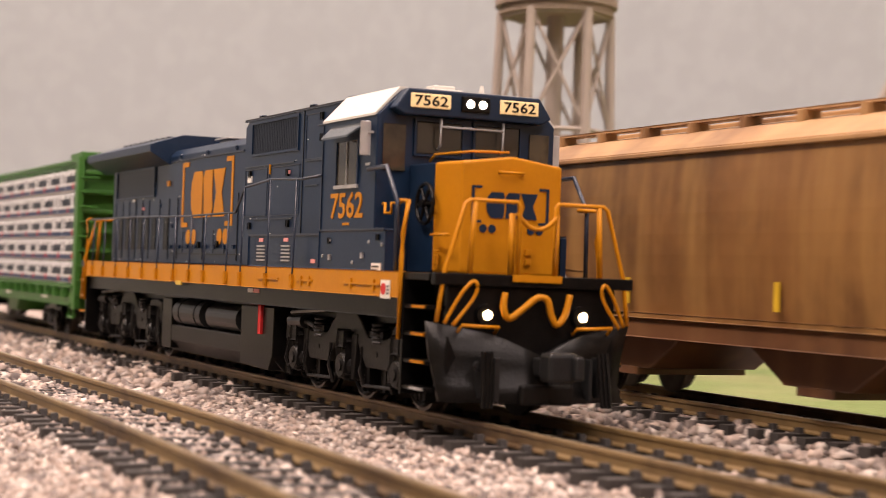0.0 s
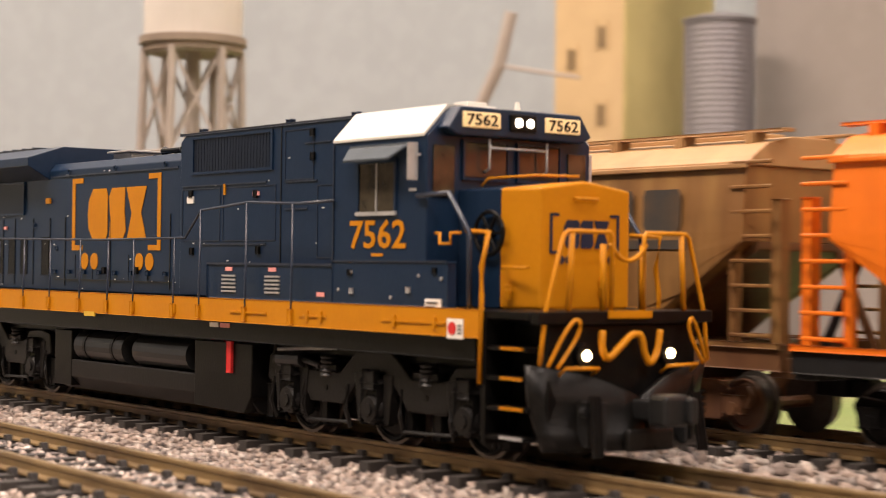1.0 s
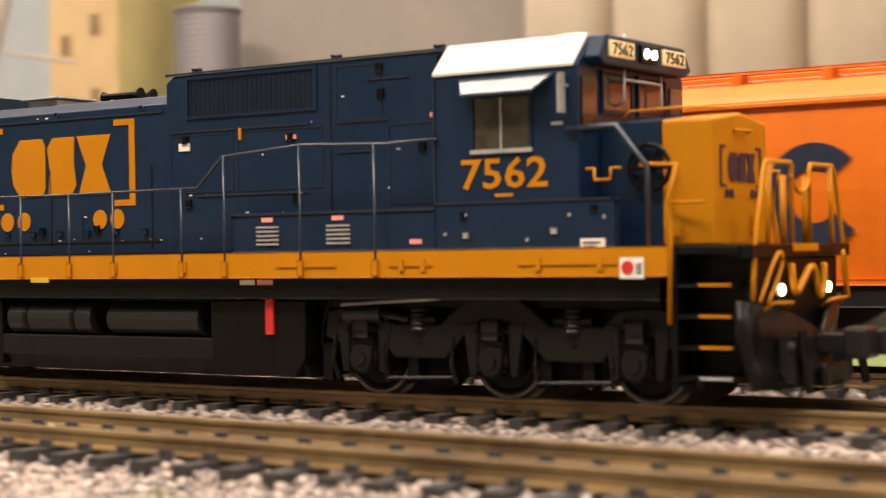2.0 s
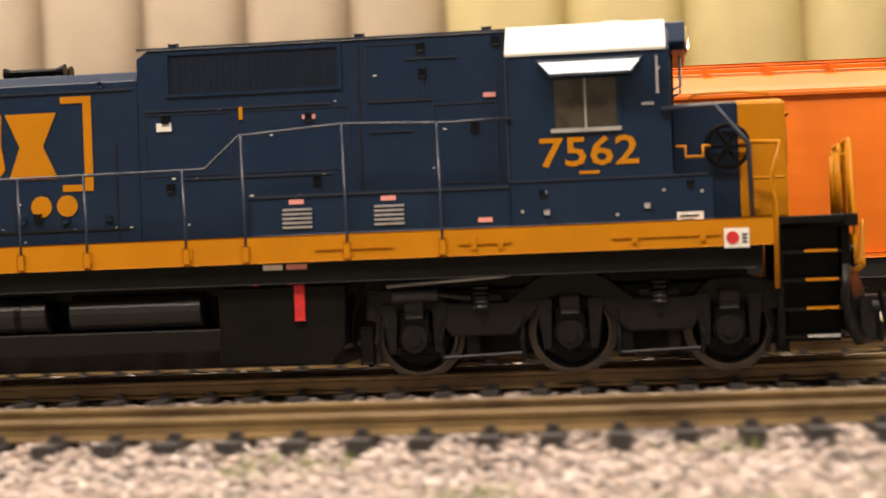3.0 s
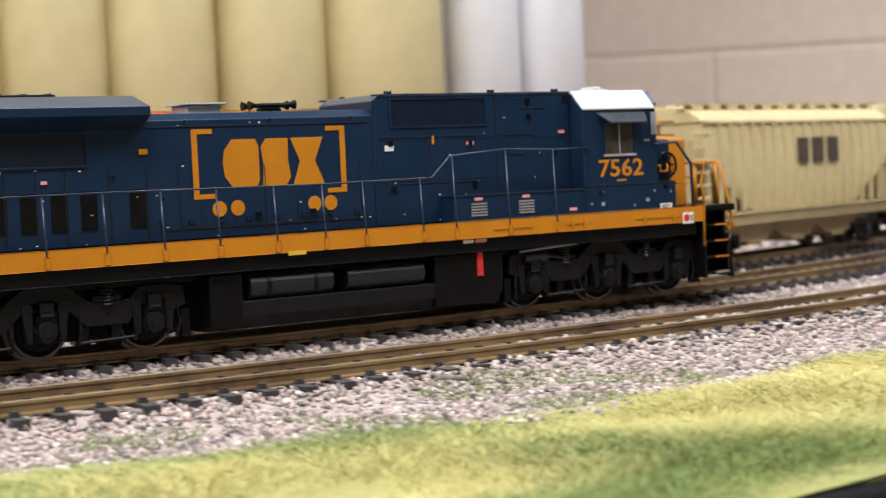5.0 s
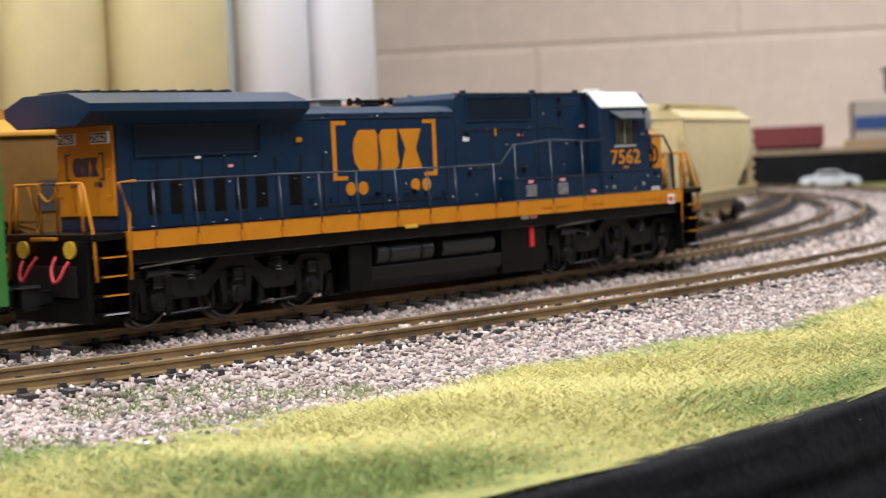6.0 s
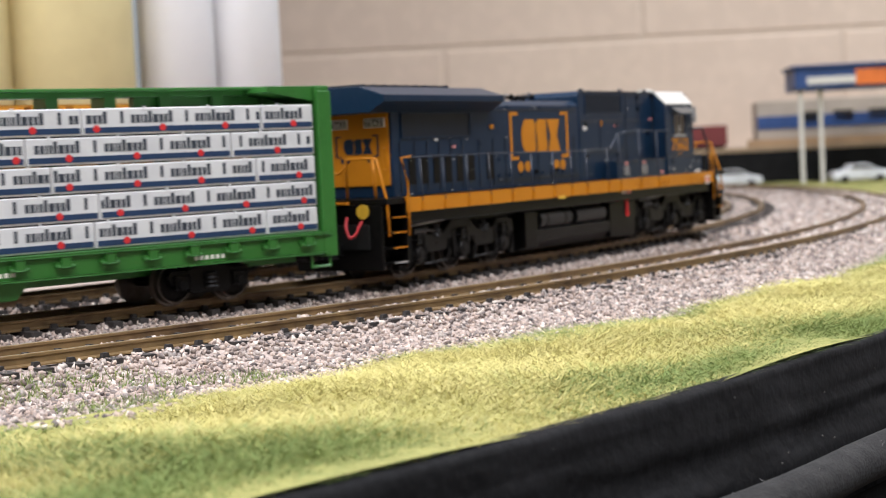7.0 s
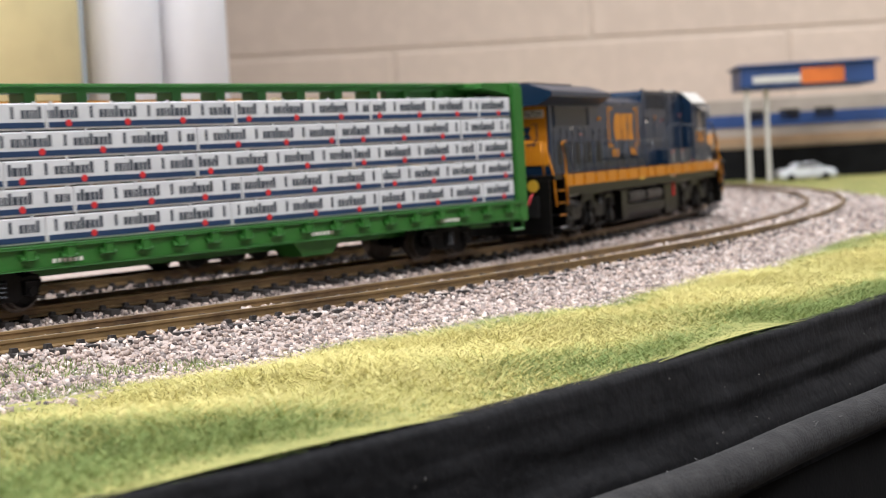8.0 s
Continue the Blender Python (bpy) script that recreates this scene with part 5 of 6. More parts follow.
# ---- loose stones and grass ----
def scatter_stones(name, count, s0, s1, o0, o1, lo, hi, seed, keep):
    r = np.random.RandomState(seed)
    s = r.uniform(s0, s1, count)
    o = r.uniform(o0, o1, count)
    ok = np.array([keep(a, b) for a, b in zip(s, o)])
    s, o = s[ok], o[ok]
    n = len(s)
    x = np.interp(s, MAIN.s, MAIN.x) + o * np.sin(np.interp(s, MAIN.s, MAIN.a))
    y = np.interp(s, MAIN.s, MAIN.y) - o * np.cos(np.interp(s, MAIN.s, MAIN.a))
    z = np.array([ground_height(a, b) for a, b in zip(s, o)])
    size = r.uniform(lo, hi, n) * 0.5
    base = np.array([(-1, -1, -1), (1, -1, -1), (1, 1, -1), (-1, 1, -1), (-1, -1, 1), (1, -1, 1), (1, 1, 1), (-1, 1, 1)], float) * 0.62
    v = base[None] + r.uniform(-0.42, 0.42, (n, 8, 3))
    v *= (size[:, None] * r.uniform(0.6, 1.35, (n, 3)))[:, None, :]
    q = r.normal(size=(n, 4))
    q /= np.linalg.norm(q, axis=1)[:, None]
    w, a, b, c = q.T
    rot = np.stack([np.stack([1 - 2 * (b * b + c * c), 2 * (a * b - c * w), 2 * (a * c + b * w)], 1), np.stack([2 * (a * b + c * w), 1 - 2 * (a * a + c * c), 2 * (b * c - a * w)], 1), np.stack([2 * (a * c - b * w), 2 * (b * c + a * w), 1 - 2 * (a * a + b * b)], 1)], 1)
    v = np.einsum("nij,nkj->nki", rot, v)
    v += np.stack([x, y, z + size * 0.35], 1)[:, None, :]
    f = np.array([(0, 3, 2, 1), (4, 5, 6, 7), (0, 1, 5, 4), (1, 2, 6, 5), (2, 3, 7, 6), (3, 0, 4, 7)])
    faces = (f[None] + 8 * np.arange(n)[:, None, None]).reshape(-1)
    me = bpy.data.meshes.new(name)
    me.vertices.add(8 * n)
    me.vertices.foreach_set("co", v.reshape(-1))
    me.loops.add(len(faces))
    me.loops.foreach_set("vertex_index", faces)
    me.polygons.add(6 * n)
    me.polygons.foreach_set("loop_start", np.arange(6 * n) * 4)
    me.update(calc_edges=True)
    me.materials.append(STONE)
    return tagged(new(name, me), "loose pale pink and grey ballast stones", "ballast", kind="stuff")


def off_rails(s, o):
    for c in (0.0, near_offset(s), -0.064):
        if abs(abs(o - c) - 0.0087) < 0.0016:
            return False
        if abs(o - c) < 0.014 and random.random() < 0.3:
            return False
    return o < grass_start(s) + 0.006 * random.random()


random.seed(4)
scatter_stones("ballast_near", 140000, -0.42, 0.52, -0.032, 0.142, 0.0007, 0.0014, 1, off_rails)
scatter_stones("ballast_middle", 26000, 0.5, 1.25, -0.03, 0.125, 0.0013, 0.0024, 2, off_rails)
scatter_stones("ballast_back", 18000, -0.75, 0.5, -0.098, -0.03, 0.0014, 0.0026, 3, off_rails)
scatter_stones("ballast_left", 12000, -0.9, -0.4, -0.03, 0.14, 0.0015, 0.0026, 6, off_rails)
scatter_stones("ballast_far", 14000, 0.5, 1.5, -0.3, -0.03, 0.002, 0.0036, 5, lambda s, o: True)


def grow_grass(name, count, s0, s1, seed, tall):
    r = np.random.RandomState(seed)
    s = r.uniform(s0, s1, count)
    f = r.uniform(-0.06, 0.99, count) ** 1.0
    g = np.array([grass_start(a) for a in s])
    e = np.array([edge_offset(a) for a in s])
    o = g + f * (e - g)
    a = np.interp(s, MAIN.s, MAIN.a)
    x = np.interp(s, MAIN.s, MAIN.x) + o * np.sin(a)
    y = np.interp(s, MAIN.s, MAIN.y) - o * np.cos(a)
    z = np.full(count, TIE_TOP - 0.0046)
    patch = np.array([noise.noise(Vector((p * 28, q * 28, 0))) for p, q in zip(s, o)])
    h = tall * r.uniform(0.35, 1.0, count) * (0.75 + 0.6 * patch) * np.clip(0.45 + 2.2 * np.minimum(f + 0.06, 1.03 - f), 0.3, 1)
    h *= 0.85
    lean = r.normal(0, 1.9, (count, 2)) * h[:, None]
    w = r.uniform(0.00006, 0.00013, count)
    d = r.uniform(0, 6.283, count)
    p0 = np.stack([x - w * np.cos(d), y - w * np.sin(d), z], 1)
    p1 = np.stack([x + w * np.cos(d), y + w * np.sin(d), z], 1)
    p2 = np.stack([x + lean[:, 0] * 0.45 - w * 0.7 * np.cos(d), y + lean[:, 1] * 0.45 - w * 0.7 * np.sin(d), z + h * 0.62], 1)
    p3 = np.stack([x + lean[:, 0] * 0.45 + w * 0.7 * np.cos(d), y + lean[:, 1] * 0.45 + w * 0.7 * np.sin(d), z + h * 0.62], 1)
    p4 = np.stack([x + lean[:, 0], y + lean[:, 1], z + h], 1)
    v = np.stack([p0, p1, p3, p2, p4], 1).reshape(-1, 3)
    i = 5 * np.arange(count)
    loops = np.stack([i, i + 1, i + 2, i + 3, i + 3, i + 2, i + 4], 1).reshape(-1)
    starts = np.stack([7 * np.arange(count), 7 * np.arange(count) + 4], 1).reshape(-1)
    me = bpy.data.meshes.new(name)
    me.vertices.add(len(v))
    me.vertices.foreach_set("co", v.reshape(-1))
    me.loops.add(len(loops))
    me.loops.foreach_set("vertex_index", loops)
    me.polygons.add(len(starts))
    me.polygons.foreach_set("loop_start", starts)
    wide = np.array([noise.noise(Vector((p * 9, q * 22, 5))) for p, q in zip(s, o)])
    green = (1.0 * np.clip((f - 0.62) / 0.28, 0, 1) + 0.7 * np.clip((0.2 - f) / 0.2, 0, 1) + 1.0 * np.exp(-(((s - 0.143) / 0.026) ** 2)) + 0.6 * np.clip((0.085 - s) / 0.03, 0, 1) + 0.6 * np.clip((s - 0.36) / 0.05, 0, 1) * np.clip((0.35 - f) / 0.2, 0, 1) + 0.9 * wide + 0.5 * patch + r.uniform(-0.3, 0.3, count)) > 0.66
    me.polygons.foreach_set("material_index", np.repeat(green.astype(np.int32), 2))
    me.update(calc_edges=True)
    me.materials.append(STRAW_BLADE)
    me.materials.append(GREEN_BLADE)
    return tagged(new(name, me), "short yellow-green static grass fibres", "grass", kind="stuff")


grow_grass("static_grass_near", 270000, -0.12, 0.5, 11, 0.0046)


def tufts(count, seed):
    """Small green tufts between the stones beside the empty track."""
    r = random.Random(seed)
    bm = B()
    while count:
        s, o = r.uniform(-0.14, 0.20), r.uniform(0.082, 0.122)
        if noise.noise(Vector((s * 45, o * 60, 9))) < 0.12 - (o - 0.1) * 5:
            continue
        p = MAIN.at(s, o, ground_height(s, o)) * 1000
        a, h = r.uniform(0, 6.28), r.uniform(1.0, 2.2)
        d = Vector((math.cos(a), math.sin(a), 0)) * 0.14
        q = p + Vector((r.gauss(0, 1), r.gauss(0, 1), h))
        bm.faces.new([bm.verts.new(v) for v in (p - d, p + d, q)])
        count -= 1
    tagged(part("turf_tufts", bm, GREEN_BLADE), "sparse green grass tufts among the stones", "grass", kind="stuff")


tufts(5500, 17)
grow_grass("static_grass_far", 30000, 0.5, 1.3, 12, 0.005)


# ---- track: rails and ties ----
def rail_profile():
    k = [(-1.25, -2.5), (1.25, -2.5), (1.25, -2.2), (0.3, -1.9), (0.3, -0.8), (0.55, -0.6), (0.55, -0.1), (0.4, 0.0), (-0.4, 0.0), (-0.55, -0.1), (-0.55, -0.6), (-0.3, -0.8), (-0.3, -1.9), (-1.25, -2.2)]
    return k


def build_track(name, line, s0, s1, label):
    tr = thing(name, label, "track", kind="structure")
    for sd in (-1, 1):
        for nm, prof, mt in (("rail", rail_profile(), RAIL), ("rail_head", [(-0.36, 0.004), (0.36, 0.004), (0.36, 0.02), (-0.36, 0.02)], RAIL_HEAD)):
            bm = B()
            last = None
            for s in np.arange(s0, s1, 0.012):
                row = [bm.verts.new(line.at(s, sd * 0.0087 + a * 0.001, RAIL_TOP + b * 0.001) * 1000) for a, b in prof]
                if last:
                    for k in range(len(row)):
                        bm.faces.new((last[k], last[(k + 1) % len(row)], row[(k + 1) % len(row)], row[k]))
                last = row
            bmesh.ops.recalc_face_normals(bm, faces=bm.faces)
            part(nm, bm, mt, tr)
    # ties share a few meshes
    shapes = []
    r = random.Random(9)
    for k in range(5):
        bm = block(B(), -1.35 + r.uniform(-0.1, 0.1), 1.35 + r.uniform(-0.1, 0.1), -15.2 + r.uniform(-0.5, 0.5), 15.2 + r.uniform(-0.5, 0.5), -2.0, 0.0)
        for sd in (-1, 1):
            for q in (-1.75, 1.75):
                prism(bm, [(-0.9, 0), (0.9, 0), (0.6, 0.95), (-0.6, 0.95)], "y", sd * 8.7 + q - 0.55, sd * 8.7 + q + 0.55)
        ob = part("tie", bm, TIE)
        shapes.append(ob.data)
        bpy.data.objects.remove(ob)
    count = min(300, int((s1 - s0) / 0.0074))
    a = max(s0, -0.75)
    for k in range(count):
        ob = new("tie", shapes[r.randrange(5)])
        ob.parent = tr
        ob.matrix_basis = line.place(a + k * 0.0074, 0, TIE_TOP) @ pose(0, 0, 0, 0, 0, r.uniform(-0.8, 0.8))
    return tr


build_track("track_main", MAIN, -1.6, 2.2, "rusty rails on dark ties under the train")
build_track("track_near", NEAR, -1.6, 2.0, "empty rusty rails on dark ties beside the turf")
build_track("track_back", FAR, -1.5, 1.05, "rusty rails on dark ties under the hoppers")


# ---- scenery behind ----
def wall_material(name, c, second):
    return material(name, c, 0.8, second=second, scale=6, amount=0.7, fine=0.1, bump=0.15, bump_scale=250)


STEEL_TAN = wall_material("tower_pale_tan", (0.36, 0.31, 0.27), (0.29, 0.235, 0.19))
TOWER_TANK = wall_material("tower_tank_white", (0.58, 0.54, 0.49), (0.46, 0.39, 0.33))
tower = thing("water_tower", "pale weathered model water tower on a braced lattice stand", "water tower")
tower.matrix_basis = pose(-0.523, 0.1195, -0.006)
part("tank", rod(rod(B(), (0, 0, 112), (0, 0, 150), 17, 36), (0, 0, 150), (0, 0, 164), 18, 36, 1), TOWER_TANK, tower, smooth=False)
part("tank_rim", rod(rod(B(), (0, 0, 109.5), (0, 0, 112), 18.6, 36), (0, 0, 107), (0, 0, 109.5), 17.4, 36), material("rusty_rim", (0.27, 0.21, 0.16), 0.8, scale=60), tower)
part("riser_pipe", rod(B(), (0, 0, 0), (0, 0, 108), 2.6, 16), STEEL_TAN, tower)
for k in range(6):
    a = k * 1.0472 + 0.1
    part("leg", wire(B(), [(19.5 * math.cos(a), 19.5 * math.sin(a), 0), (16.5 * math.cos(a), 16.5 * math.sin(a), 108)], 1.5, 8), STEEL_TAN, tower)
    b = a + 1.0472
    for z0, z1 in ((2, 37), (37, 72), (72, 107)):
        for p, q in ((a, b), (b, a)):
            part("brace", wire(B(), [((19.4 - z0 * 0.028) * math.cos(p), (19.4 - z0 * 0.028) * math.sin(p), z0), ((19.4 - z1 * 0.028) * math.cos(q), (19.4 - z1 * 0.028) * math.sin(q), z1)], 0.6, 6), STEEL_TAN, tower)
        part("ring_beam", wire(B(), [((19.4 - z1 * 0.028) * math.cos(a), (19.4 - z1 * 0.028) * math.sin(a), z1), ((19.4 - z1 * 0.028) * math.cos(b), (19.4 - z1 * 0.028) * math.sin(b), z1)], 0.8, 6), STEEL_TAN, tower)

YELLOW_WALL = wall_material("elevator_yellow", (0.60, 0.50, 0.21), (0.52, 0.42, 0.17))
DUSTY_PANE = material("dusty_pane", (0.20, 0.135, 0.065), 0.5, scale=120)
elevator = thing("grain_elevator", "pale yellow model grain elevator house with dark windows", "building")
elevator.matrix_basis = pose(-0.729, 0.471, -0.01, 0, 0, 20)
part("house", block(B(), 0.5, 44, 0.5, 125, 0, 330, 1), YELLOW_WALL, elevator)
# front side's shade is put into its colour as a browner tan
SHADED_WALL = wall_material("elevator_shaded_tan", (0.50, 0.36, 0.19), (0.42, 0.29, 0.15))
part("front_wall", block(B(), 0, 43, -0.6, 0.4, 0, 330), SHADED_WALL, elevator, "front wall in a shaded tan")
for x, z in ((8, 150), (27, 162), (8, 112), (27, 118), (18, 60)):
    w = part("window", block(B(), x, x + 5, -1.0, -0.5, z, z + 12), DUSTY_PANE, elevator, "dusty brown window pane")
    part("window_frame", block(block(B(), x - 1, x, -1.4, -0.5, z - 1, z + 15), x + 6, x + 7, -1.4, -0.5, z - 1, z + 15), SHADED_WALL, w)
part("shed_roof", prism(B(), [(-40, 66), (-1, 92), (-1, 0), (-40, 0)], "y", -6, 60, 0.5), wall_material("shed_grey", (0.38, 0.36, 0.32), (0.28, 0.25, 0.22)), elevator)
chute = thing("grain_chute", "slanting pale grain chute pipe beside the elevator", "pipe")
part("pipe", wire(B(), [(-760, 413, 70), (-722, 423, 139), (-714, 425, 168)], 3.6, 10), STEEL_TAN, chute)
part("pipe", wire(B(), [(-722, 423, 139), (-675, 440, 130)], 1.0, 8), STEEL_TAN, chute)
part("prop", wire(B(), [(-760, 413, -8), (-760, 413, 74)], 2.2, 8), STEEL_TAN, chute)

GALVANISED = material("galvanised_sheet", (0.20, 0.19, 0.20), 0.5, metal=0.5, second=(0.22, 0.21, 0.21), scale=30)
grain_bin = thing("grain_bin", "grey corrugated steel grain bin with low flat roof", "silo")
grain_bin.matrix_basis = pose(-0.605, 0.473, 0.002)
bm = B()
tiers = []
for k in range(103):
    r = 18.4 if k % 2 else 18.0
    tiers.append([bm.verts.new((r * math.cos(j * 0.17453), r * math.sin(j * 0.17453), k * 1.5)) for j in range(36)])
for low, high in zip(tiers, tiers[1:]):
    for j in range(36):
        bm.faces.new((low[j], low[(j + 1) % 36], high[(j + 1) % 36], high[j]))
part("bin_wall", bm, GALVANISED, grain_bin)
part("cone_roof", rod(rod(B(), (0, 0, 153), (0, 0, 154.5), 19.3, 36), (0, 0, 154.5), (0, 0, 157), 19.0, 36, 10), GALVANISED, grain_bin)
GREY_WALL = wall_material("grey_block_paint", (0.25, 0.225, 0.205), (0.21, 0.19, 0.172))
grey = thing("grey_building", "plain grey model warehouse block behind the hoppers", "building")
part("wall", block(B(), -612, -392, 508, 600, -10, 330, 1), GREY_WALL, grey)
part("parapet", block(B(), -614, -390, 506, 602, 330, 336, 1), GREY_WALL, grey)

PALE = wall_material("pale_silo_plaster", (0.54, 0.465, 0.37), (0.475, 0.40, 0.315))
SILO_YELLOW = wall_material("silo_yellow", (0.68, 0.60, 0.32), (0.62, 0.54, 0.28))
SILO_WHITE = wall_material("silo_white", (0.80, 0.81, 0.84), (0.74, 0.75, 0.78))


def silo(x, y, r, h, mat, label):
    t = thing("storage_silo", label, "silo", "row of silos")
    t.matrix_basis = pose(x * 0.001, y * 0.001, -0.01)
    part("drum", rod(B(), (0, 0, 0), (0, 0, h), r, 48), mat, t, smooth=False)
    for p in t.children[0].data.polygons:
        p.use_smooth = abs(p.normal.z) < 0.5
    part("cap", rod(B(), (0, 0, h), (0, 0, h + 6), r + 1.5, 48), mat, t)
    return t


for k in range(7):
    silo(-366 + k * 47, 468, 25, 330, PALE, "tall pale plaster model silo in a row")
for x, r in ((-36, 27), (13, 27), (62, 27), (111, 27), (160, 27), (209, 27), (261, 28), (317, 29), (376, 33)):
    silo(x, 452, r, 330, SILO_YELLOW, "tall yellow concrete model silo in a row")
for x in (434, 472):
    silo(x, 449, 19.5, 330, SILO_WHITE, "tall white model silo beside yellow ones")
leg = thing("elevator_leg", "dark lattice elevator leg between yellow silos", "mast")
leg.matrix_basis = pose(0.135, 0.418, -0.01)
for sx in (-4.5, 4.5):
    for sy in (-4.5, 4.5):
        part("post", block(B(), sx - 0.8, sx + 0.8, sy - 0.8, sy + 0.8, 0, 330), DARKGREY, leg)
for k in range(26):
    part("cross_brace", wire(B(), [(-4.5, -4.5, k * 12), (4.5, -4.5, k * 12 + 12)], 0.8, 6), DARKGREY, leg)
part("casing", block(B(), -3, 3, -2, 4, 0, 330), DARKGREY, leg)

# canopy, cars and shelf at the bend
BLUE = material("sign_blue", (0.02, 0.055, 0.19), 0.5, scale=60)
SIGN_ORANGE = material("sign_orange", (0.60, 0.15, 0.02), 0.5, scale=60)
canopy = thing("station_canopy", "blue and orange model filling station canopy on white posts", "canopy")
canopy.matrix_basis = pose(1.088, 0.680, -0.006, 0, 0, -38)
part("canopy_roof", block(B(), 0, 112, -4, 80, 79, 97, 1), BLUE, canopy)
part("white_panel", block(B(), 10, 50, -5, -4, 83, 89), WHITE, canopy)
part("orange_panel", block(B(), 50, 86, -5, -4, 81, 94), SIGN_ORANGE, canopy)
part("roof_top", block(B(), -3, 115, -7, 83, 97, 99, 0.5), BLUE, canopy)
for x, y in ((5, 4), (22, 10)):
    part("canopy_post", block(B(), x - 1.7, x + 1.7, y - 1.7, y + 1.7, 0, 79, 0.3), WHITE, canopy)
shop = thing("station_shop", "low tan model shop with a blue band", "building")
shop.matrix_basis = pose(1.20, 0.79, 0.026, 0, 0, -38)
part("shop_wall", block(B(), -40, 300, 0, 60, 0, 42, 0.5), material("shop_tan", (0.36, 0.31, 0.26), 0.7, scale=30), shop)
part("blue_band", block(B(), -40, 300, -1, 0, 16, 28), BLUE, shop)
part("shop_base", block(B(), -50, 320, -3, 0, 0, 7), material("tan_base", (0.36, 0.24, 0.13), 0.8, scale=50), shop)
for x in (0, 30, 62):
    part("shop_window", block(B(), x, x + 18, -1, 0, 21, 31), GLASS_DARK, shop)
shelf = thing("back_shelf", "black edged raised shelf behind the curve", "shelf", kind="structure")
shelf.matrix_basis = pose(1.11, 0.83, 0, 0, 0, -38)
part("shelf_front", block(B(), -60, 700, 0, 8, -10, 22, 0.5), FOAM, shelf)
part("shelf_top", block(B(), -60, 700, 0, 200, 22, 26, 0.5), material("shelf_tan", (0.30, 0.22, 0.14), 0.9, scale=40), shelf)
redcar = thing("red_boxcar", "dark red model boxcar on the back shelf", "model wagon")
redcar.matrix_basis = pose(1.125, 0.86, 0.026, 0, 0, -38)
part("body", block(B(), -30, 34, -12, 12, 3, 22, 0.5), material("boxcar_red", (0.14, 0.02, 0.02), 0.6, scale=50), redcar)
part("underframe", block(B(), -28, 32, -9, 9, 0, 3), BLACK, redcar)
CAR_WHITE = material("car_white", (0.62, 0.64, 0.68), 0.2, scale=60, coat=0.6)


def toy_car(x, y, turn):
    c = thing("toy_car", "small white model car parked by the shelf", "toy car", "white toy cars")
    c.matrix_basis = pose(x, y, -0.0075, 0, 0, turn)
    side = [(-25, 3), (-25, 9), (-21, 11), (-14, 11.5), (-8, 16), (6, 16), (13, 11.5), (23, 10), (25, 7), (25, 3)]
    part("car_body", prism(B(), side, "y", -9.5, 9.5, 1.2), CAR_WHITE, c)
    part("car_window", prism(B(), [(-12, 11.8), (-7.6, 15.2), (5.6, 15.2), (11, 11.8)], "y", -9.65, 9.65), GLASS_DARK, c)
    for a in (-15, 15):
        for sd in (-1, 1):
            part("car_wheel", rod(B(), (a, sd * 7, 3.2), (a, sd * 9.7, 3.2), 3.4, 14), BLACK, c)


toy_car(1.065, 0.735, -38)
toy_car(1.145, 0.665, -30)
bush = thing("model_bush", "small dark green model bush beside the boxcar", "bush")
bm = B()
rng = random.Random(8)
for k in range(160):
    p = Vector((rng.gauss(0, 6), rng.gauss(0, 6), 8 + rng.gauss(0, 4)))
    q = Euler((rng.uniform(0, 6), rng.uniform(0, 6), rng.uniform(0, 6))).to_matrix()
    bm.faces.new([bm.verts.new(p + q @ Vector(v)) for v in ((-1.8, 0, 0), (0, -1, 0.3), (1.8, 0, 0), (0, 1, -0.3))])
part("leaves", bm, material("bush_leaf", (0.05, 0.09, 0.03), 0.8, scale=80), bush)
part("stem", rod(B(), (0, 0, 0), (0, 0, 10), 1.2, 8, 0.5), TIE, bush)
bush.matrix_basis = pose(1.085, 0.885, 0.026)

# ---- the room ----
SKY = wall_material("backdrop_sky_paint", (0.305, 0.338, 0.354), (0.29, 0.32, 0.333))
BLOCKWALL = wall_material("cream_block_paint", (0.59, 0.485, 0.385), (0.535, 0.435, 0.345))
MORTAR = wall_material("cream_mortar", (0.56, 0.465, 0.37), (0.51, 0.42, 0.33))
bm = B()
cove = [(520, 700), (-900, 700)] + [(-900 - 800 * math.sin(k * 0.1745), 700 - 800 * (1 - math.cos(k * 0.1745))) for k in range(1, 10)] + [(-1700, -900)]
prism(bm, cove + [(x - 14 * (y < 690), y + 14 * (y >= 690)) for x, y in cove[::-1]], "z", -300, 1250)
sky = part("backdrop", bm, SKY)
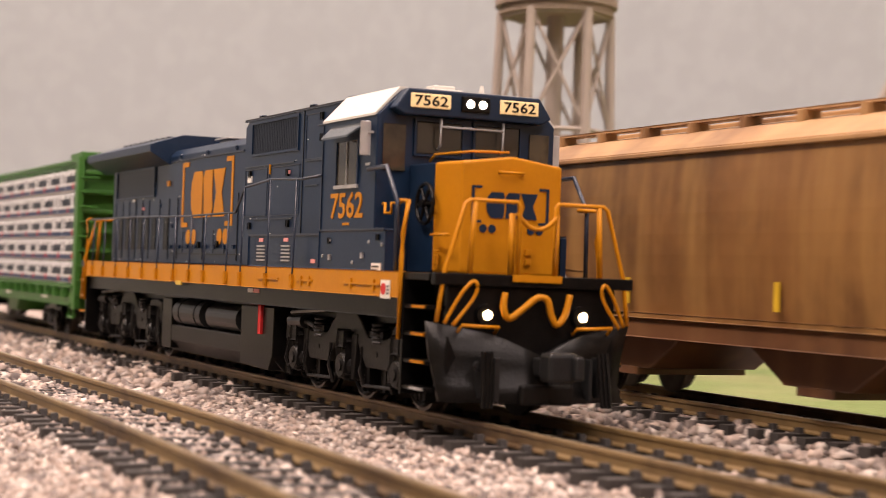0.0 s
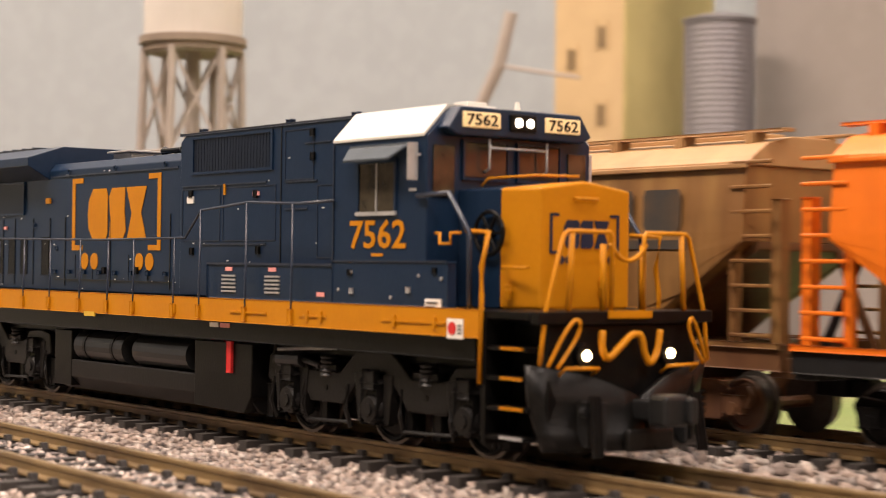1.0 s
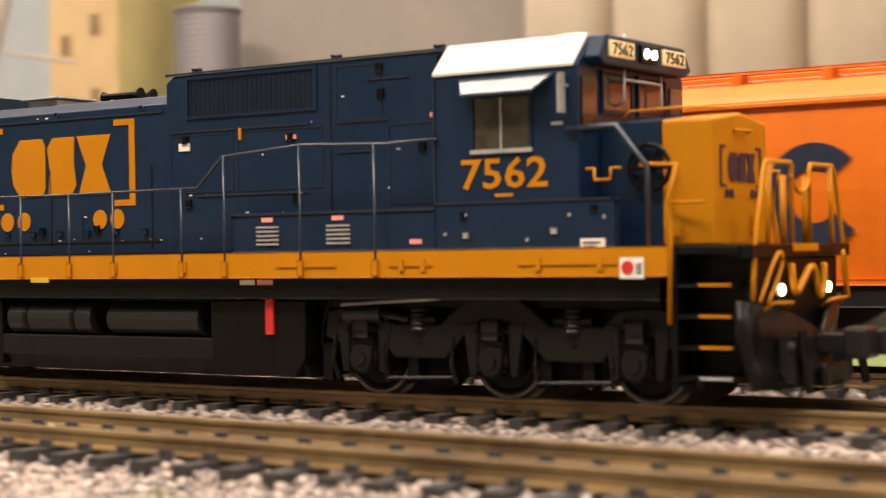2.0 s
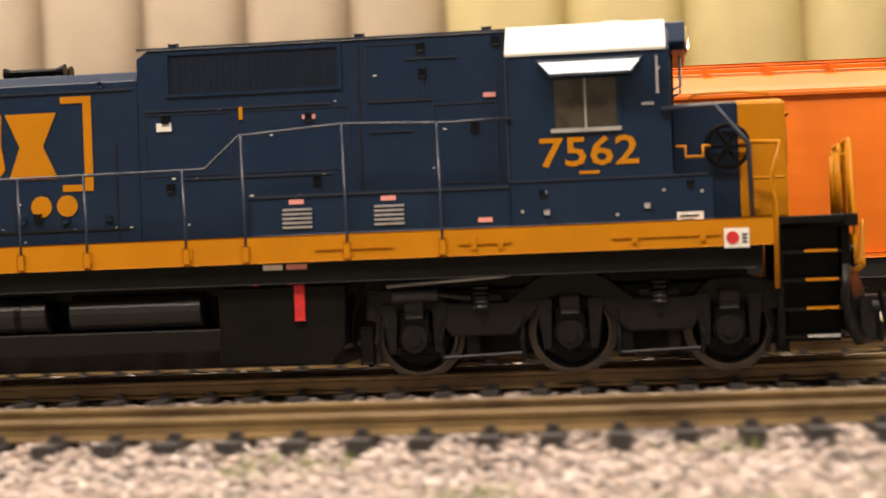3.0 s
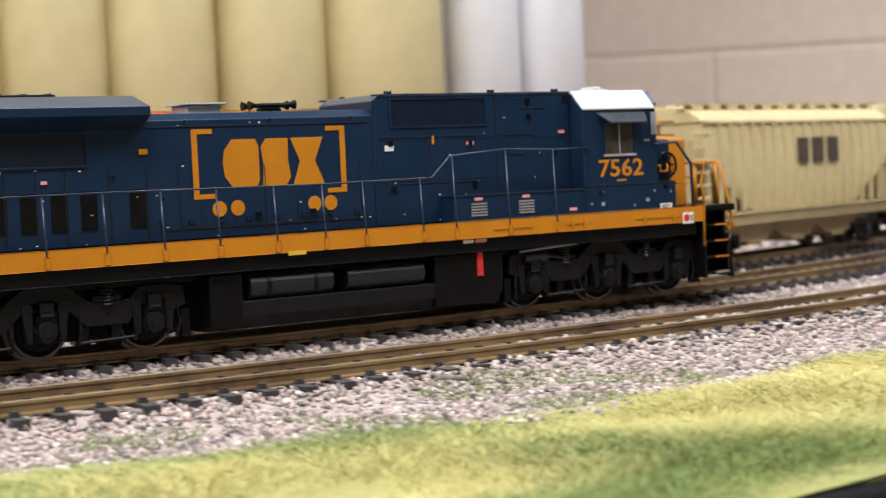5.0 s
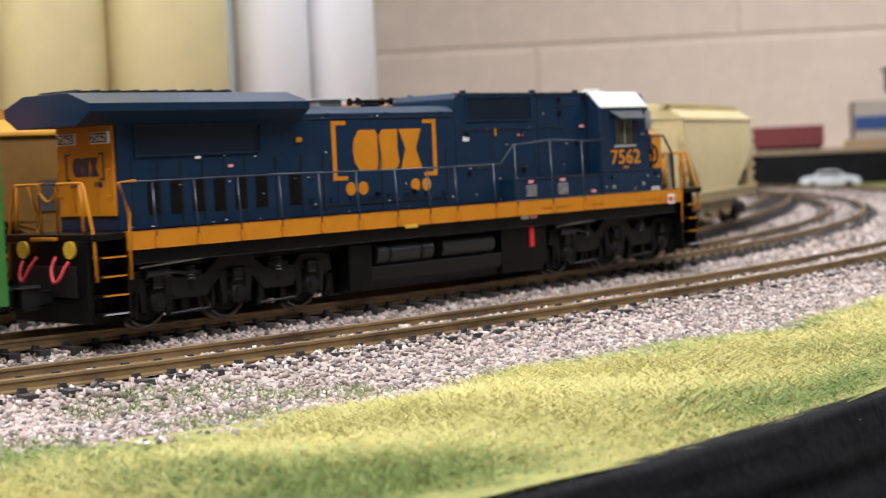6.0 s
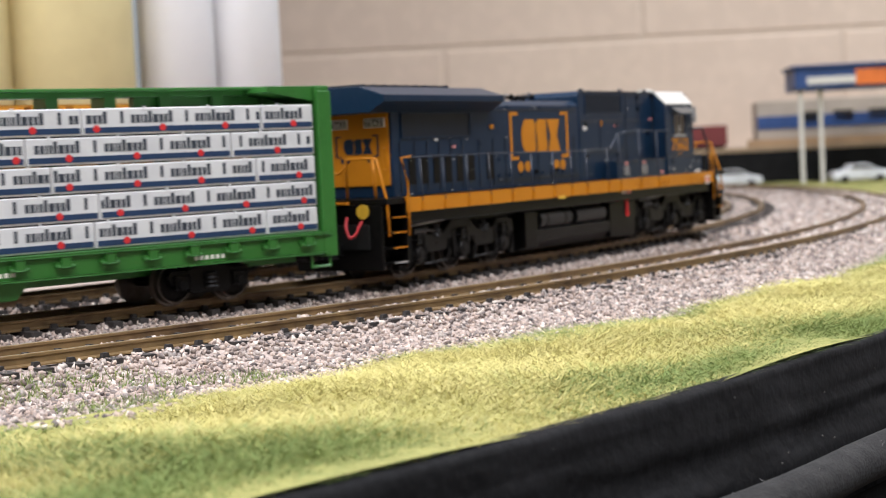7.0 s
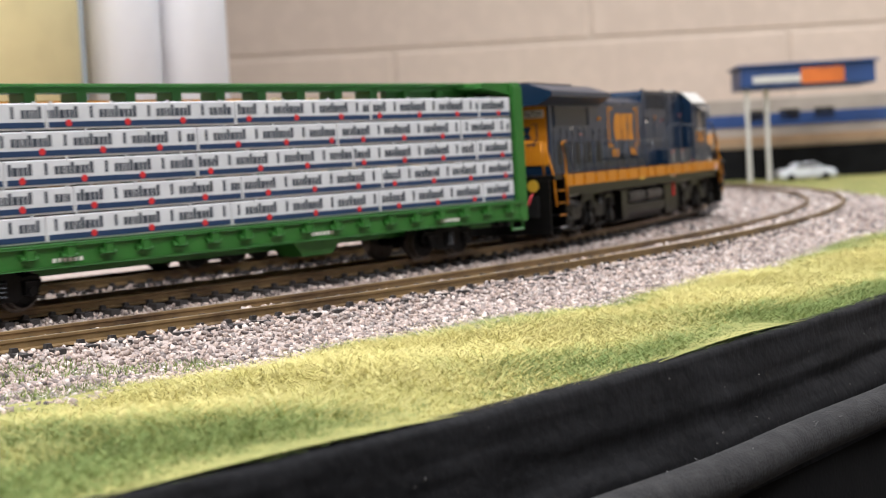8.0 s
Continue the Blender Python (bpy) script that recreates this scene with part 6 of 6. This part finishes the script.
tagged(sky, "plain pale grey-blue painted sky backdrop", kind="structure")
wall = thing("wall_block", "cream painted concrete block wall", "wall", kind="structure")
wall.matrix_basis = pose(1.044, 1.084, 0, 0, 0, -33.4)
part("mortar", block(B(), -1100, 2200, -0.6, 60, -400, 1250), MORTAR, wall)
blk = part("wall_piece", block(B(), -201.5, 201.5, -2, 6, -100, 100, 2.5), BLOCKWALL)
mesh_block = blk.data
bpy.data.objects.remove(blk)
for row in range(-2, 6):
    for k in range(-3, 6):
        ob = new("concrete_block", mesh_block)
        ob.parent = wall
        ob.matrix_basis = pose((k * 0.4065 + (0.203 if row % 2 else 0) - 0.04), 0, 0.142 + 0.1015 + row * 0.2035)
CARPET = wall_material("room_carpet", (0.12, 0.105, 0.095), (0.09, 0.08, 0.07))
PLASTER = wall_material("room_plaster", (0.40, 0.37, 0.33), (0.36, 0.33, 0.29))
for name, box in (("wall_south", (-3000, 3600, -2300, -2260, -1100, 1300)), ("wall_west", (-3040, -3000, -2300, 1700, -1100, 1300)), ("wall_east", (3600, 3640, -2300, 1700, -1100, 1300)),
                  ("wall_north", (-3000, 3600, 1700, 1740, -1100, 1300)), ("floor", (-3000, 3600, -2300, 1700, -1140, -1100)), ("ceiling", (-3000, 3600, -2300, 1700, 1300, 1340))):
    tagged(part(name, block(B(), *box), CARPET if name == "floor" else PLASTER), "plain room " + name.split("_")[0], kind="structure")


# ---- what moves ----
def run(t, lag):
    return MAIN.place(SPEED * (t - 3.5) - lag)


def motions():
    walk(LOCO, [(k * 0.25, run(k * 0.25, 0.0)) for k in range(33)])
    walk(CAR, [(k * 0.25, run(k * 0.25, 0.2515)) for k in range(33)])
    for group in (LOCO_WHEELS, CAR_WHEELS):
        for w, x, r in group:
            rate = 15 if r > 5.5 else 30
            turn = math.degrees(SPEED / (r * 0.001)) / rate
            walk(w, [(k / rate, pose(x * 0.001, 0, RAIL_TOP + r * 0.001, 0, k * turn, 0)) for k in range(8 * rate + 1)])


motions()
